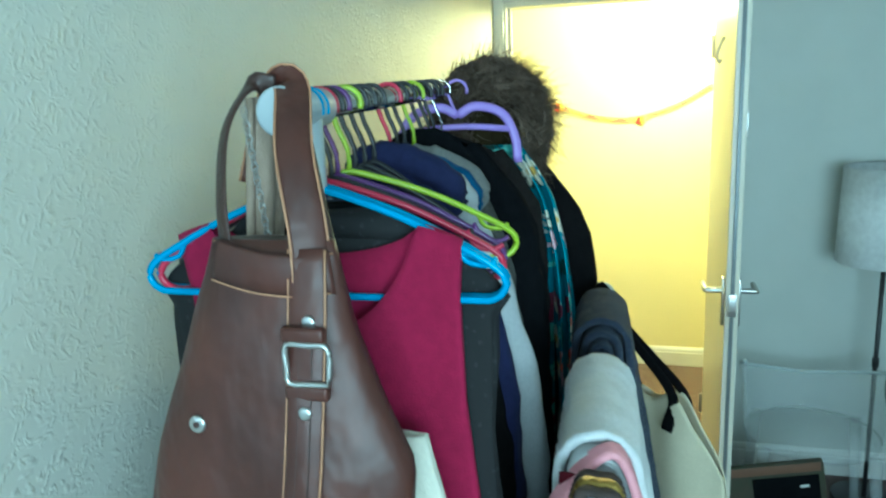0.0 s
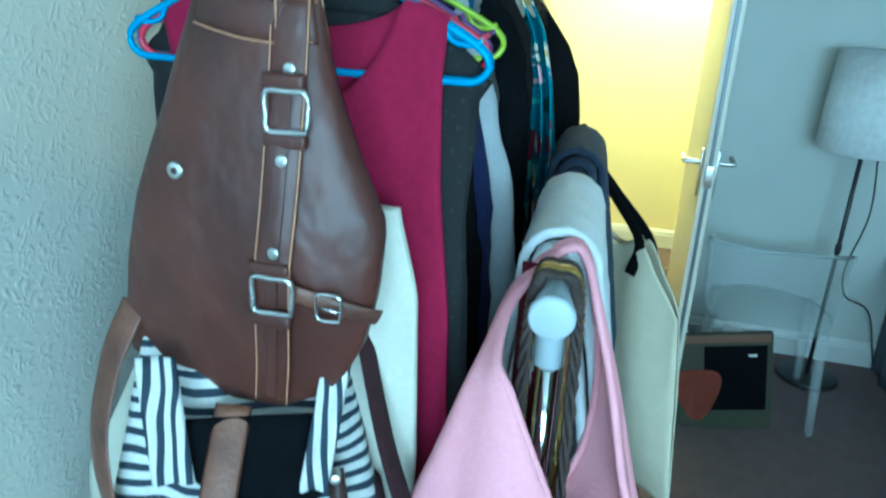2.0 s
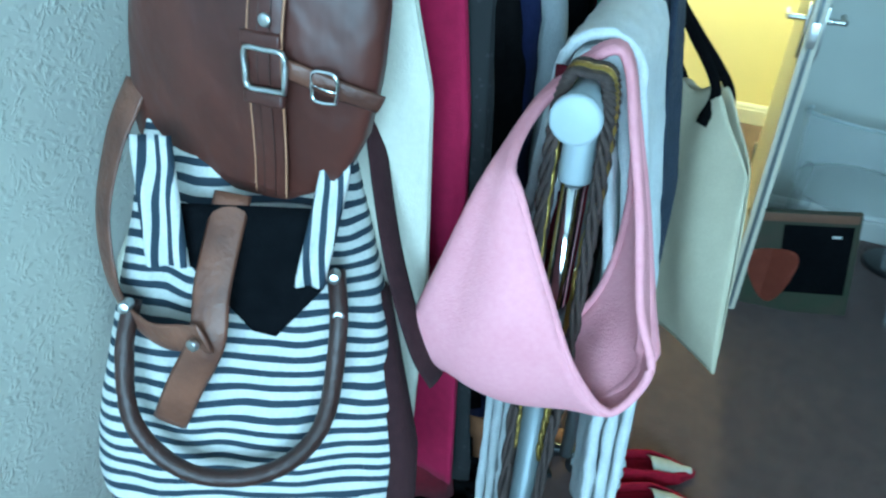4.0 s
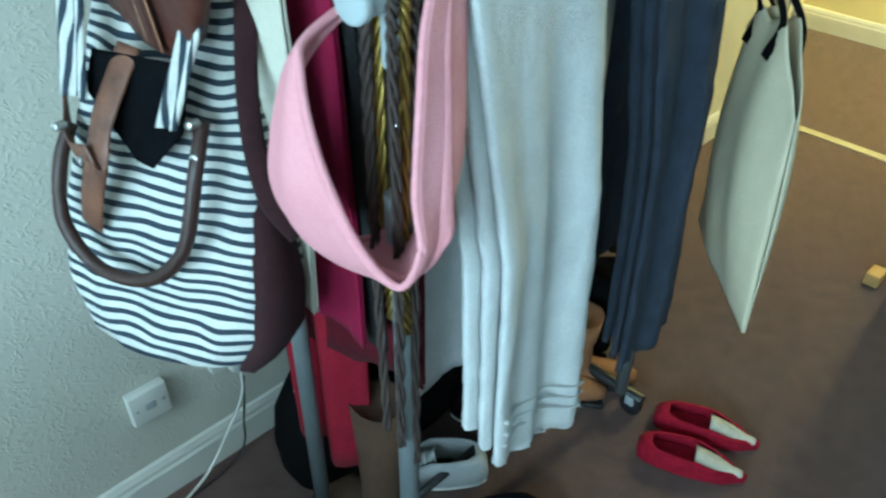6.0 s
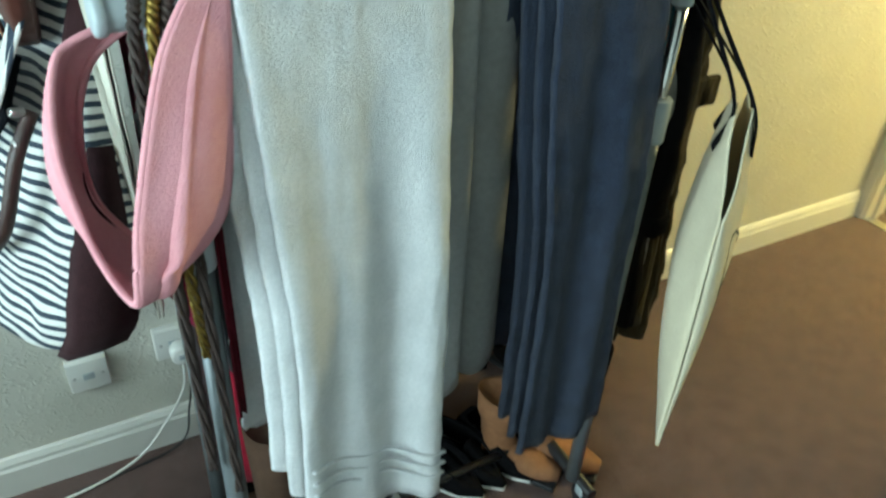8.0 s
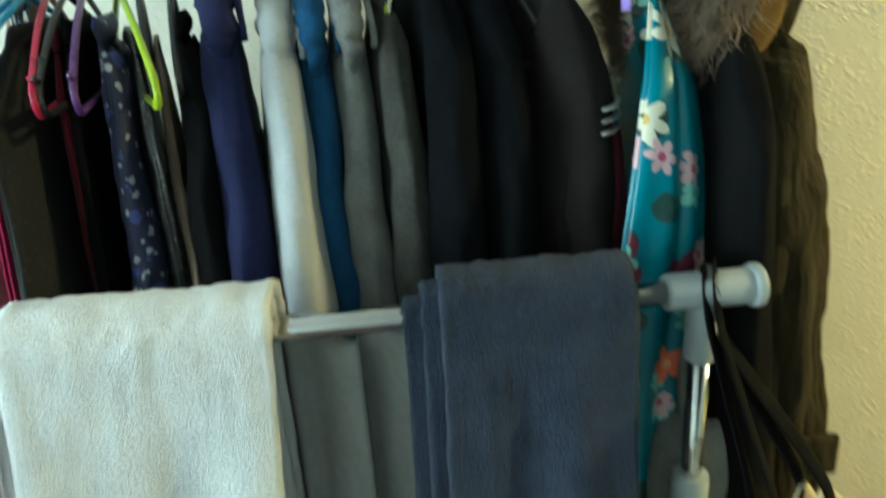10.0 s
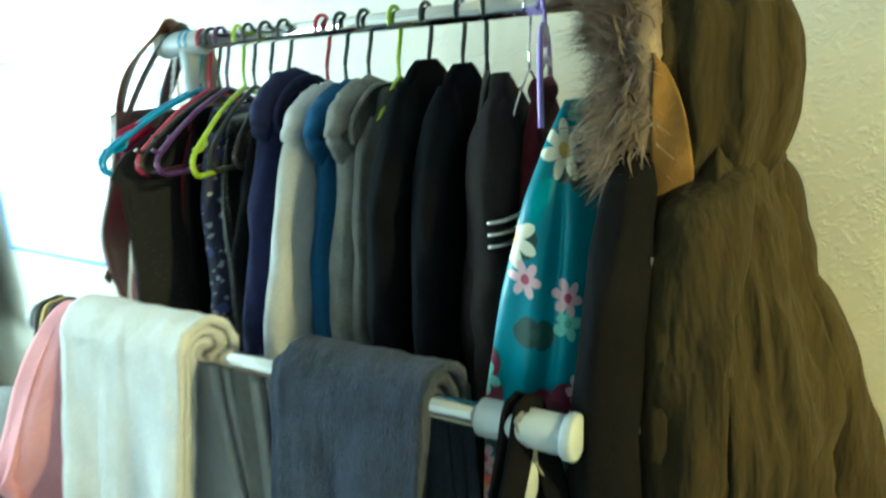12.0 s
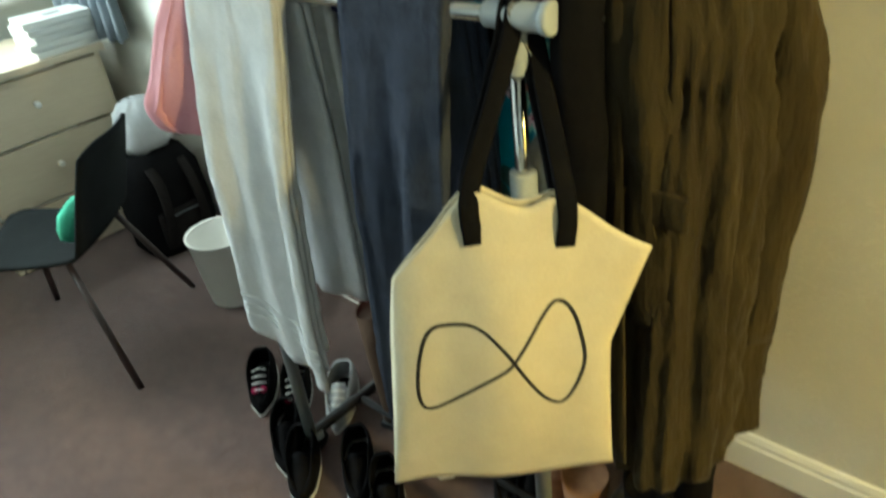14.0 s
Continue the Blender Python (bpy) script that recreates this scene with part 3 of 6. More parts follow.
def garment(name, mat, label, cat, x, shape, z_top, z_bot, d=0.024, yaw=0.0, seed=0, folds=7, sleeves=0.0, sl_r=0.042, cuff=0.034, hood=False, collar=True, y0=-0.335, open_front=False, sl_mat=None):
    """A garment on its hanger: a folded body under sloping shoulders, sleeves that hang down from them, a collar or a bunched hood."""
    g = thing(name, pose(x, y0, 0, 0, 0, yaw), label, cat, "clothes on the rack")
    L = z_top - z_bot
    levels = [0, 0.006, 0.014, 0.024, 0.036, 0.05, 0.066, 0.084, 0.104, 0.126, 0.15]
    levels += [0.15 + (L - 0.15) * k / 18 for k in range(1, 19)]
    N = 72
    rings = []
    for i, s in enumerate(levels):
        z = z_top - s
        w = along(shape, s) * (0.90 if sleeves and s > 0.12 else 1.0) * (1 + 0.03 * wob(seed, z, 0, 5))
        dd = d * (0.45 + 0.55 * min(1, s / 0.07)) * (0.72 + 0.68 * min(1, s / 0.42))
        amp = min(1.0, s / 0.30) * dd * 0.42
        ring = []
        for j in range(N):
            a = 2 * math.pi * j / N
            ca, sa = math.cos(a), math.sin(a)
            yy = w * math.copysign(abs(ca) ** 0.85, ca)
            base = dd * math.copysign(abs(sa) ** 0.65, sa)
            f = amp * math.sin(folds * yy / 0.2 * (1 - 0.25 * s) + seed * 1.7 + 2.6 * wob(yy, z * 0.6, seed, 4)) + dd * 0.40 * wob(yy * 1.4, seed * 3.1, z * 0.7, 9) + 0.0025 * wob(yy * 3, z * 3, seed, 11) * min(1, s / 0.05)
            zz = z + (0.010 * wob(yy * 3, seed, 0, 8) if i == len(levels) - 1 else 0)
            ring.append(Vector((base + f, yy + 0.007 * wob(seed, z * 1.5, sa, 6) * min(1, s / 0.1), zz)))
        rings.append(ring)
    part("body", loft(rings), mat, g)
    if sleeves:
        for s in (-1, 1):
            rr = []
            for i in range(34):
                k = i / 33
                drop = 0.03 + sleeves * k
                rise = min(1, k / 0.16)
                w = along(shape, drop + 0.02)
                ry = (sl_r * (1 - k) + cuff * k) * math.sin(math.pi / 2 * (0.20 + 0.80 * rise))
                rx = min(ry, d * 1.30) * (0.68 + 0.62 * k)
                cy = s * (w - ry * 0.92 + 0.004 * wob(k * 4, seed, s, 2))
                cx = 0.010 * wob(seed, k * 2, s, 2) + 0.006
                crease = 0.10 * math.sin(k * 46 + seed) * (0.3 + max(0, wob(k * 6, seed, s, 1.5)))
                rr.append([Vector((cx + rx * math.cos(a) * (1 + 0.14 * math.sin(3 * a + 5 * k + seed) + crease * math.cos(a - 1)), cy + ry * math.sin(a) * (1 + 0.14 * wob(a, k * 5, seed, 2) + crease * 0.6), z_top - drop + 0.005 * math.sin(2 * a + k * 14)))
                           for a in [2 * math.pi * j / 24 for j in range(24)]])
            part("sleeve", loft(rr), sl_mat or mat, g)
            part("cuff", loft([[p + Vector((0, 0, dz)) + (p - sum(rr[-1], Vector()) / 24) * e for p in rr[-1]] for dz, e in ((0.030, 0.02), (0.026, 0.08), (-0.012, 0.06), (-0.014, -0.12))]), sl_mat or mat, g)
    if hood:
        hp = spline([(0.012, 0.045, z_top - 0.035), (0.008, 0.015, z_top - 0.004), (0.004, -0.035, z_top - 0.002), (0.004, -0.085, z_top - 0.030), (0.006, -0.105, z_top - 0.062), (0.004, -0.080, z_top - 0.095)], 6)
        hb = tube(hp, lambda t: 0.007 + min(0.014, d * 0.60) * math.sin(math.pi * (0.10 + 0.80 * t)), 18)
        for v in hb.verts:
            p = v.co
            v.co = p + Vector((0.007 * wob(p.x, p.y * 2, p.z * 2, 26), 0.007 * wob(p.y, p.z * 2, p.x, 24), 0.007 * wob(p.z, p.x, p.y * 2, 24)))
        part("hood", hb, mat, g)
        part("drawcord_edge", tube([p + Vector((0.026, 0, 0.006)) for p in hp[4:-4]], 0.0045, 6), mat, g)
    elif collar:
        w = shape[0][1]
        col = []
        for i in range(6):
            k = i / 5
            col.append([Vector(((d * 0.55 + 0.006 * math.sin(k * 3)) * math.cos(a), (w + 0.026 - 0.022 * k) * math.sin(a), z_top - 0.020 + 0.026 * k + 0.004 * math.sin(2 * a + seed))) for a in [2 * math.pi * j / 26 for j in range(26)]])
        part("collar", loft(col), mat, g)
    if open_front:
        part("front_edge", tube(spline([(d * 0.9, -0.03, z_top - 0.02), (d * 1.25, -0.06, z_top - 0.16), (d * 1.35, -0.08, z_top - 0.40), (d * 1.4, -0.08, z_top - 0.62)], 6), 0.008, 8, flat=0.4, up=(1, 0, 0)), mat, g)
    return g


HANGERS = [(0.085, M_BLUEPL, "blue plastic hanger on the rail", 2, 0.205), (0.10, M_BLUEPL, "blue plastic hanger on the rail", 1, 0.205), (0.125, M_CRIM, "crimson plastic hanger on the rail", 13, 0.195), (0.147, M_BLACKPL, "black plastic hanger on the rail", 8, 0.19),
           (0.168, M_VIOLET, "dark violet plastic hanger on the rail", 12, 0.19), (0.208, M_LIME, "lime green plastic hanger on the rail", 24, 0.205), (0.232, M_BLACKPL, "black plastic hanger on the rail", 16, 0.15), (0.27, M_BLACKPL, "black plastic hanger on the rail", 12, 0.12),
           (0.31, M_BLACKPL, "black plastic hanger on the rail", 9, 0.10), (0.388, M_CRIM, "crimson plastic hanger on the rail", 7, 0.11), (0.424, M_BLACKPL, "black plastic hanger on the rail", 8, 0.08), (0.468, M_BLACKPL, "black plastic hanger on the rail", 8, 0.08),
           (0.522, M_LIME, "lime green plastic hanger on the rail", 10, 0.10), (0.575, M_BLACKPL, "black plastic hanger on the rail", 10, 0.12), (0.63, M_BLACKPL, "black plastic hanger on the rail", 12, 0.12), (0.667, M_BLACKPL, "black plastic hanger on the rail", 24, 0.13)]
for x, mat, lab, yaw, wide in HANGERS:
    hanger(mat, lab, x, yaw, wide=wide)
hanger(M_CHROME, "thin chromed wire hanger", 0.73, 14, wide=0.13, wire=True)
lil = thing("hanger", pose(0.765, -0.335, 1.722, 0, 0, 24), "lilac plastic hanger with a cut-out grip", "hanger", "hangers on the rail")
part("hook", tube(spline([(0, 0.019 * math.cos(a), 0.019 * math.sin(a)) for a in [radians(200 - 30 * i) for i in range(8)]] + [(0, 0, -0.05)], 2), 0.003, 6), M_PURP, lil)
for s in (-1, 1):
    part("arm", tube(spline([(0, 0, -0.045), (0, s * 0.035, -0.03), (0, s * 0.085, -0.045), (0, s * 0.11, -0.09), (0, s * 0.115, -0.14)], 4), 0.009, 8, flat=0.4, up=(1, 0, 0)), M_PURP, lil)
part("grip", tube(spline([(0, -0.10, -0.075), (0, -0.03, -0.068), (0, 0.03, -0.068), (0, 0.10, -0.075)], 4), 0.006, 8, flat=0.5, up=(1, 0, 0)), M_PURP, lil)


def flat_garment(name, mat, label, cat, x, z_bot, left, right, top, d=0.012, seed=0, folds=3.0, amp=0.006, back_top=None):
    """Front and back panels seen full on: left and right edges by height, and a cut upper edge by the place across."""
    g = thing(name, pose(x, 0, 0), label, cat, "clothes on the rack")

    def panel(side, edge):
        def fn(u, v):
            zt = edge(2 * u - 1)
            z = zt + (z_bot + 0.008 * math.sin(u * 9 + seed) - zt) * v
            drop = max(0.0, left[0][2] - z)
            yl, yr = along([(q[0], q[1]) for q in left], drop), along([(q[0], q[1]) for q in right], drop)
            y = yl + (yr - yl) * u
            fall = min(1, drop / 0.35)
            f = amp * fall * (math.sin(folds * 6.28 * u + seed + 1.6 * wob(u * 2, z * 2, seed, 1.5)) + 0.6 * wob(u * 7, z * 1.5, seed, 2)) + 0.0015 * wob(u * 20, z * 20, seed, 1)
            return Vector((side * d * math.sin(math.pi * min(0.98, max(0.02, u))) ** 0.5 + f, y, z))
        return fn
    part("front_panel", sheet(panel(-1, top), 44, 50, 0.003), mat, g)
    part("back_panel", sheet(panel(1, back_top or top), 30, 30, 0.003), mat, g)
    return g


Y = -0.345
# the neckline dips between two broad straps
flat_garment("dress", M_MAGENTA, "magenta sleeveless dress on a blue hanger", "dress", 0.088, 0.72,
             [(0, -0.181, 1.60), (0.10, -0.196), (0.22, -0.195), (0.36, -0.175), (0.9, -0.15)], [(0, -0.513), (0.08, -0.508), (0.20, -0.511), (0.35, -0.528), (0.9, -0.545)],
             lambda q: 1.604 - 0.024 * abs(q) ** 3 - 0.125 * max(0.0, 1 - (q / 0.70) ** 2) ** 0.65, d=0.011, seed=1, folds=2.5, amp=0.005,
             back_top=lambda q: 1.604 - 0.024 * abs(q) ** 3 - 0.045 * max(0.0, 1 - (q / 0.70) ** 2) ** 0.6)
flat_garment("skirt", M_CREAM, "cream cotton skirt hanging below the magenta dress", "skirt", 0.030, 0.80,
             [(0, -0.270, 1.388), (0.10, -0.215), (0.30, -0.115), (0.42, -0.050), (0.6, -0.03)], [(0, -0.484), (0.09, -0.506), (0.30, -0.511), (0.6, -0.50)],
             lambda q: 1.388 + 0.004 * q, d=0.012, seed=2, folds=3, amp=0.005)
garment("top", M_LACE, "black lace-edged top on a blue hanger", "top", 0.108, TOPSH, 1.598, 0.70, d=0.012, seed=3, yaw=2, y0=-0.348)
garment("dress", M_MAROON, "dark maroon dress on a crimson hanger", "dress", 0.132, STRAPS, 1.59, 0.58, d=0.013, seed=4, yaw=13)
garment("top", M_BLACK, "plain black top on a black hanger", "top", 0.150, STRAPS, 1.60, 0.80, d=0.013, seed=5, yaw=10)
garment("blouse", M_NAVYPRINT, "navy blouse with a fine white print", "blouse", 0.182, STRAPS, 1.60, 0.98, d=0.014, seed=6, sleeves=0.36, sl_r=0.034, cuff=0.03, yaw=14)
garment("dress", M_SEQUIN, "black sequinned dress on a lime hanger", "dress", 0.214, STRAPS, 1.585, 0.85, d=0.014, seed=7, yaw=18)
garment("slip_dress", M_BEIGE, "beige satin slip dress with a narrow strap", "dress", 0.242, ((0, 0.02), (0.10, 0.05), (0.20, 0.11), (0.35, 0.15), (1.0, 0.17)), 1.58, 1.18, d=0.010, seed=8, yaw=15, collar=False)
garment("cardigan", M_BLACK, "black knitted cardigan on a black hanger", "cardigan", 0.275, ((0, 0.03), (0.05, 0.075), (0.12, 0.125), (0.22, 0.158), (0.40, 0.185), (1.2, 0.20)), 1.60, 0.66, d=0.016, seed=9, sleeves=0.5, sl_r=0.034, cuff=0.03, yaw=12)
garment("coat", M_NAVY, "navy cotton coat with a turned collar", "coat", 0.322, ((0, 0.025), (0.02, 0.045), (0.05, 0.070), (0.10, 0.105), (0.20, 0.150), (0.36, 0.185), (1.4, 0.21)), 1.642, 0.62, d=0.024, seed=10, sleeves=0.60, cuff=0.040, hood=True, yaw=9)
garment("hoodie", M_LGREY, "light grey jersey hoodie with rolled hood", "hoodie", 0.390, SOFT, 1.618, 0.60, d=0.024, seed=11, sleeves=0.68, sl_r=0.040, cuff=0.052, hood=True, yaw=7)
garment("jacket", M_BLUE, "blue denim jacket on a black hanger", "jacket", 0.430, SLIM, 1.622, 0.76, d=0.018, seed=12, sleeves=0.55, sl_r=0.032, cuff=0.03, hood=True, yaw=8)
garment("cardigan", M_GREYKNIT, "grey marl knitted cardigan", "cardigan", 0.472, SLIM, 1.626, 0.60, d=0.020, seed=13, sleeves=0.58, sl_r=0.034, cuff=0.03, hood=True, yaw=8)
garment("cardigan", M_DGREY, "dark grey wool cardigan on a lime hanger", "cardigan", 0.520, ((0, 0.03), (0.03, 0.06), (0.09, 0.110), (0.20, 0.140), (0.33, 0.158), (1.2, 0.18)), 1.620, 0.60, d=0.020, seed=14, sleeves=0.62, sl_r=0.036, cuff=0.03, yaw=10)
garment("coat", M_BLACKB, "black wool coat with a high collar", "coat", 0.572, COAT, 1.664, 0.46, d=0.026, seed=15, sleeves=0.66, sl_r=0.046, cuff=0.045, yaw=10, y0=-0.325, collar=False)
garment("coat", M_BLACKB, "black wool coat on a black hanger", "coat", 0.630, COAT, 1.656, 0.50, d=0.026, seed=16, sleeves=0.66, sl_r=0.046, cuff=0.045, yaw=12, y0=-0.320, collar=False)
band = garment("jacket", M_CHAR, "charcoal jacket with silver bands on the sleeve", "jacket", 0.688, JACKET, 1.640, 0.72, d=0.034, seed=17, sleeves=0.60, sl_r=0.055, cuff=0.046, yaw=24, y0=-0.315, collar=False)
for k in range(3):
    z = 1.487 - 0.014 * k
    part("band", tube([Vector((0.041 * math.cos(a) + 0.006, -0.147 + 0.056 * math.sin(a), z + 0.005 * math.cos(a) + 0.006 * math.sin(a))) for a in [0.5 - 2.2 * j / 16 for j in range(17)]], 0.0044, 6, flat=0.5), M_SILVER, band, "silver reflective band")
garment("dress", M_BURG, "burgundy dress on a wire hanger", "dress", 0.745, COAT, 1.622, 0.62, d=0.024, seed=18, yaw=16, y0=-0.305)

# floral robe: its front edge swings out from the shoulder
rob = thing("robe", I4, "turquoise satin robe printed with flowers", "robe", "clothes on the rack")
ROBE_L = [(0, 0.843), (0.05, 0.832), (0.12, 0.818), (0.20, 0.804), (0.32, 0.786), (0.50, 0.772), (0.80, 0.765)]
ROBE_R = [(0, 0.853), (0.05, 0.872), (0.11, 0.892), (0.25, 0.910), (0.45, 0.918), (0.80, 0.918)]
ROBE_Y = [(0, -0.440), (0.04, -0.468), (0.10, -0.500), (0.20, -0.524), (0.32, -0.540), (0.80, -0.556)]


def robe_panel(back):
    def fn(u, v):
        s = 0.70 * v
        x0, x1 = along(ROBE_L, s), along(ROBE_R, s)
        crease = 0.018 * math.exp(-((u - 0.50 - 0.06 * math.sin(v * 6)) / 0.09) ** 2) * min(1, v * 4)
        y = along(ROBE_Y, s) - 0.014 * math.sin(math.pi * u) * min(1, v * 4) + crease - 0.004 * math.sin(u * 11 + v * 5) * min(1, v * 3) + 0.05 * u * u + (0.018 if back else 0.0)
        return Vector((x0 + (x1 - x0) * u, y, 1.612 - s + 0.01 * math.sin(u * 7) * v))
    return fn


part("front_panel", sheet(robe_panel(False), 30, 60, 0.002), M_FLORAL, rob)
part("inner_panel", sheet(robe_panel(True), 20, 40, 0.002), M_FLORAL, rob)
part("body", loft([[Vector((0.850 + (0.010 + 0.022 * min(1, k * 3)) * math.cos(a) + 0.014 * k, -0.355 + (0.035 + 0.112 * min(1, k * 5)) * math.sin(a), 1.612 - 0.68 * k)) for a in [2 * math.pi * j / 36 for j in range(36)]] for k in [i / 16 for i in range(17)]]), M_FLORAL, rob)
garment("dress", M_BLACK, "long black dress beside the parka", "dress", 0.925, COAT, 1.60, 0.50, d=0.028, seed=19, sleeves=0.80, sl_r=0.05, cuff=0.05, y0=-0.385)

# ---- parka ----
parka = thing("parka", I4, "olive cotton parka with a fur-trimmed hood", "parka", "clothes on the rack")
PARKA_X = [(0, 0.045), (0.08, 0.050), (0.16, 0.058), (0.30, 0.082), (0.60, 0.098), (1.2, 0.104)]
PARKA_Y = [(0, 0.080), (0.06, 0.115), (0.14, 0.152), (0.26, 0.180), (0.50, 0.196), (1.2, 0.225)]
rings = []
for i in range(84):
    s = 1.19 * i / 83
    z = 1.585 - s
    w, dx = along(PARKA_Y, s), along(PARKA_X, s)
    cx, cy = 0.985 + 0.045 * min(1, s / 0.35), -0.325 + 0.02 * min(1, s / 0.3)
    ring = []
    waist = 0.012 * math.exp(-((s - 0.44) / 0.05) ** 2)
    for j in range(132):
        a = 2 * math.pi * j / 132
        ca, sa = math.cos(a), math.sin(a)
        deep = min(1, 0.25 + s * 2.2)
        f = deep * 0.62 * (0.016 * math.sin(8 * a + 1.5 * wob(s * 1.2, a, 0, 1.3)) + 0.011 * math.sin(14 * a + 2 + 2.2 * s) + 0.005 * math.sin(27 * a + 3 * s + 2 * wob(s * 3, a, 5, 1.0)))
        f += 0.010 * wob(ca * 2, sa * 2, s * 6, 1.4) + 0.007 * wob(ca * 4, sa * 4, s * 15, 1.3) + 0.0035 * wob(ca * 9, sa * 9, s * 34, 1.2)
        f -= waist * (1 + 0.6 * math.sin(23 * a))
        ring.append(Vector((cx + (dx + f) * math.copysign(abs(ca) ** 0.85, ca), cy + (w + f) * sa, z + (0.018 * wob(a * 2, 3, 0, 1) if i == 83 else 0))))
    rings.append(ring)
part("body", loft(rings), M_OLIVE, parka)
for pts, r0, r1, sd in (([(0.995, -0.295, 1.535), (1.022, -0.275, 1.42), (1.085, -0.240, 1.25), (1.118, -0.225, 1.10), (1.108, -0.240, 0.85), (1.100, -0.252, 0.63)], 0.056, 0.050, 1.0),
                        ([(0.985, -0.405, 1.545), (0.990, -0.465, 1.42), (1.000, -0.490, 1.22), (1.015, -0.485, 1.00), (1.025, -0.480, 0.78)], 0.050, 0.044, 4.0)):
    ax = spline(pts, 10)
    n = len(ax)
    rg = []
    for i, c in enumerate(ax):
        k = i / (n - 1)
        ra = (r0 + (r1 - r0) * k) * math.sin(min(1, k * 9 + 0.30) * math.pi / 2)
        rg.append([c + Vector((ra * math.cos(a) * (1 + 0.09 * math.sin(4 * a + k * 11) + 0.20 * wob(a * 1.5, k * 12, sd, 1.2)), ra * math.sin(a) * (1 + 0.22 * wob(a, k * 9, sd, 1.2) + 0.07 * math.sin(k * 44 + a)), 0.012 * math.sin(a + k * 22))) for a in [2 * math.pi * j / 30 for j in range(30)]])
    slv = part("sleeve", loft(rg), M_OLIVE, parka)
    end = ax[-1]
    part("cuff", loft([[end + Vector((r1 * q * math.cos(a), r1 * q * math.sin(a), dz)) for a in [2 * math.pi * j / 24 for j in range(24)]] for dz, q in ((0.05, 0.98), (0.045, 1.06), (-0.002, 1.04), (-0.004, 0.85))]), M_OLIVE, parka)
# hood: opens towards the window side, closed and slumped behind
HC, HA = Vector((0.912, -0.366, 1.646)), Vector((0.145, 0.068, -0.010))
HL = Vector((-0.42, 0.90, 0.0)).normalized()
hd = []
for i in range(30):
    k = i / 29
    ra = 0.128 * max(0.0, 1 - k ** 2.4) ** 0.5 + 0.003
    ring = []
    for j in range(44):
        a = 2 * math.pi * j / 44
        q = ra * (1 + 0.07 * wob(math.cos(a) * 2, math.sin(a) * 2, k * 4, 1.2) + 0.05 * math.sin(k * 20 + 3 * math.cos(a)) + 0.03 * math.sin(9 * a + k * 5))
        ring.append(HC + HA * k + HL * q * 0.88 * math.cos(a) + Vector((0, 0, q * 1.02 * math.sin(a) - 0.035 * max(0, -math.sin(a)))))
    hd.append(ring)
part("hood", loft(hd), M_OLIVE, parka)
rim = []
for j in range(72):
    a = 2 * math.pi * j / 72
    rim.append(HC - HA * 0.10 + HL * 0.112 * math.cos(a) + Vector((0, 0, 0.120 * math.sin(a) - 0.008 * max(0, -math.sin(a)))))
# Inner hem of the hood; the warm light on it is in the tan colour
def lining_patch(u, v):
    a = 2 * math.pi * (35 + 24 * u) / 72
    k = -0.06 + 0.30 * v * math.sin(math.pi * u) ** 0.6
    q = (0.128 * max(0.0, 1 - max(0.0, k) ** 2.4) ** 0.5 + 0.010) * (1 + 0.03 * math.sin(u * 17 + v * 4))
    return HC + HA * k + HL * q * 0.92 * math.cos(a) + Vector((0, 0, q * 1.05 * math.sin(a) - 0.036 * max(0, -math.sin(a))))


part("lining", sheet(lining_patch, 26, 10, 0.004), M_LINING_LIT, parka, "hood hem edge with warm light in its tan colour")
rng = random.Random(5)
fur = bmesh.new()
for n in range(11000):
    t = rng.random() * 72
    i = int(t) % 72
    base = rim[i].lerp(rim[(i + 1) % 72], t - int(t))
    tang = (rim[(i + 1) % 72] - rim[i]).normalized()
    rad = base - HC
    fill = 1 - 0.55 * rng.random() ** 2.0
    root = HC - HA * rng.uniform(0.0, 0.16) + rad * fill + Vector((rng.gauss(0, 0.008), rng.gauss(0, 0.008), rng.gauss(0, 0.008)))
    out = (-HA.normalized() * rng.uniform(0.2, 1.0) + rad.normalized() * rng.uniform(0.2, 1.1) + Vector((rng.gauss(0, 0.35), rng.gauss(0, 0.35), rng.gauss(0.0, 0.35)))).normalized()
    ln = rng.uniform(0.026, 0.066)
    side = out.cross(tang).normalized() * rng.uniform(0.0008, 0.0018)
    mid = root + out * ln * 0.55 + Vector((0, 0, -0.005))
    tip = root + out * ln + Vector((rng.gauss(0, 0.007), rng.gauss(0, 0.007), -0.008))
    v = [fur.verts.new(p) for p in (root - side, root + side, mid + side * 0.8, mid - side * 0.8, tip)]
    fur.faces.new((v[0], v[1], v[2], v[3]))
    fur.faces.new((v[3], v[2], v[4]))
part("fur_trim", fur, M_FUR, parka, "long grey-brown fur trim")
part("fur_base", tube(rim, 0.018, 10, closed=True), M_FUR, parka)
for z in (1.28, 1.12, 0.95):
    part("snap", capped(Vector((0.955, -0.535, z)), Vector((0.953, -0.520, z)), 0.008, 12, 0.002), M_SILVER, parka)
part("front_placket", tube(spline([(0.990, -0.475, 1.50), (0.968, -0.515, 1.36), (0.972, -0.525, 1.10), (0.985, -0.535, 0.80), (0.995, -0.540, 0.46)], 8), 0.024, 10, flat=0.3, up=(0.3, 1, 0)), M_OLIVE, parka)
part("zip", tube(spline([(0.962, -0.500, 1.46), (0.946, -0.530, 1.34), (0.948, -0.545, 1.10), (0.960, -0.555, 0.80), (0.970, -0.560, 0.48)], 8), 0.0035, 6), M_SILVER, parka)
part("pocket_flap", box((1.03, -0.515, 1.0), (0.13, 0.014, 0.06), 0.006), M_OLIVE, parka)
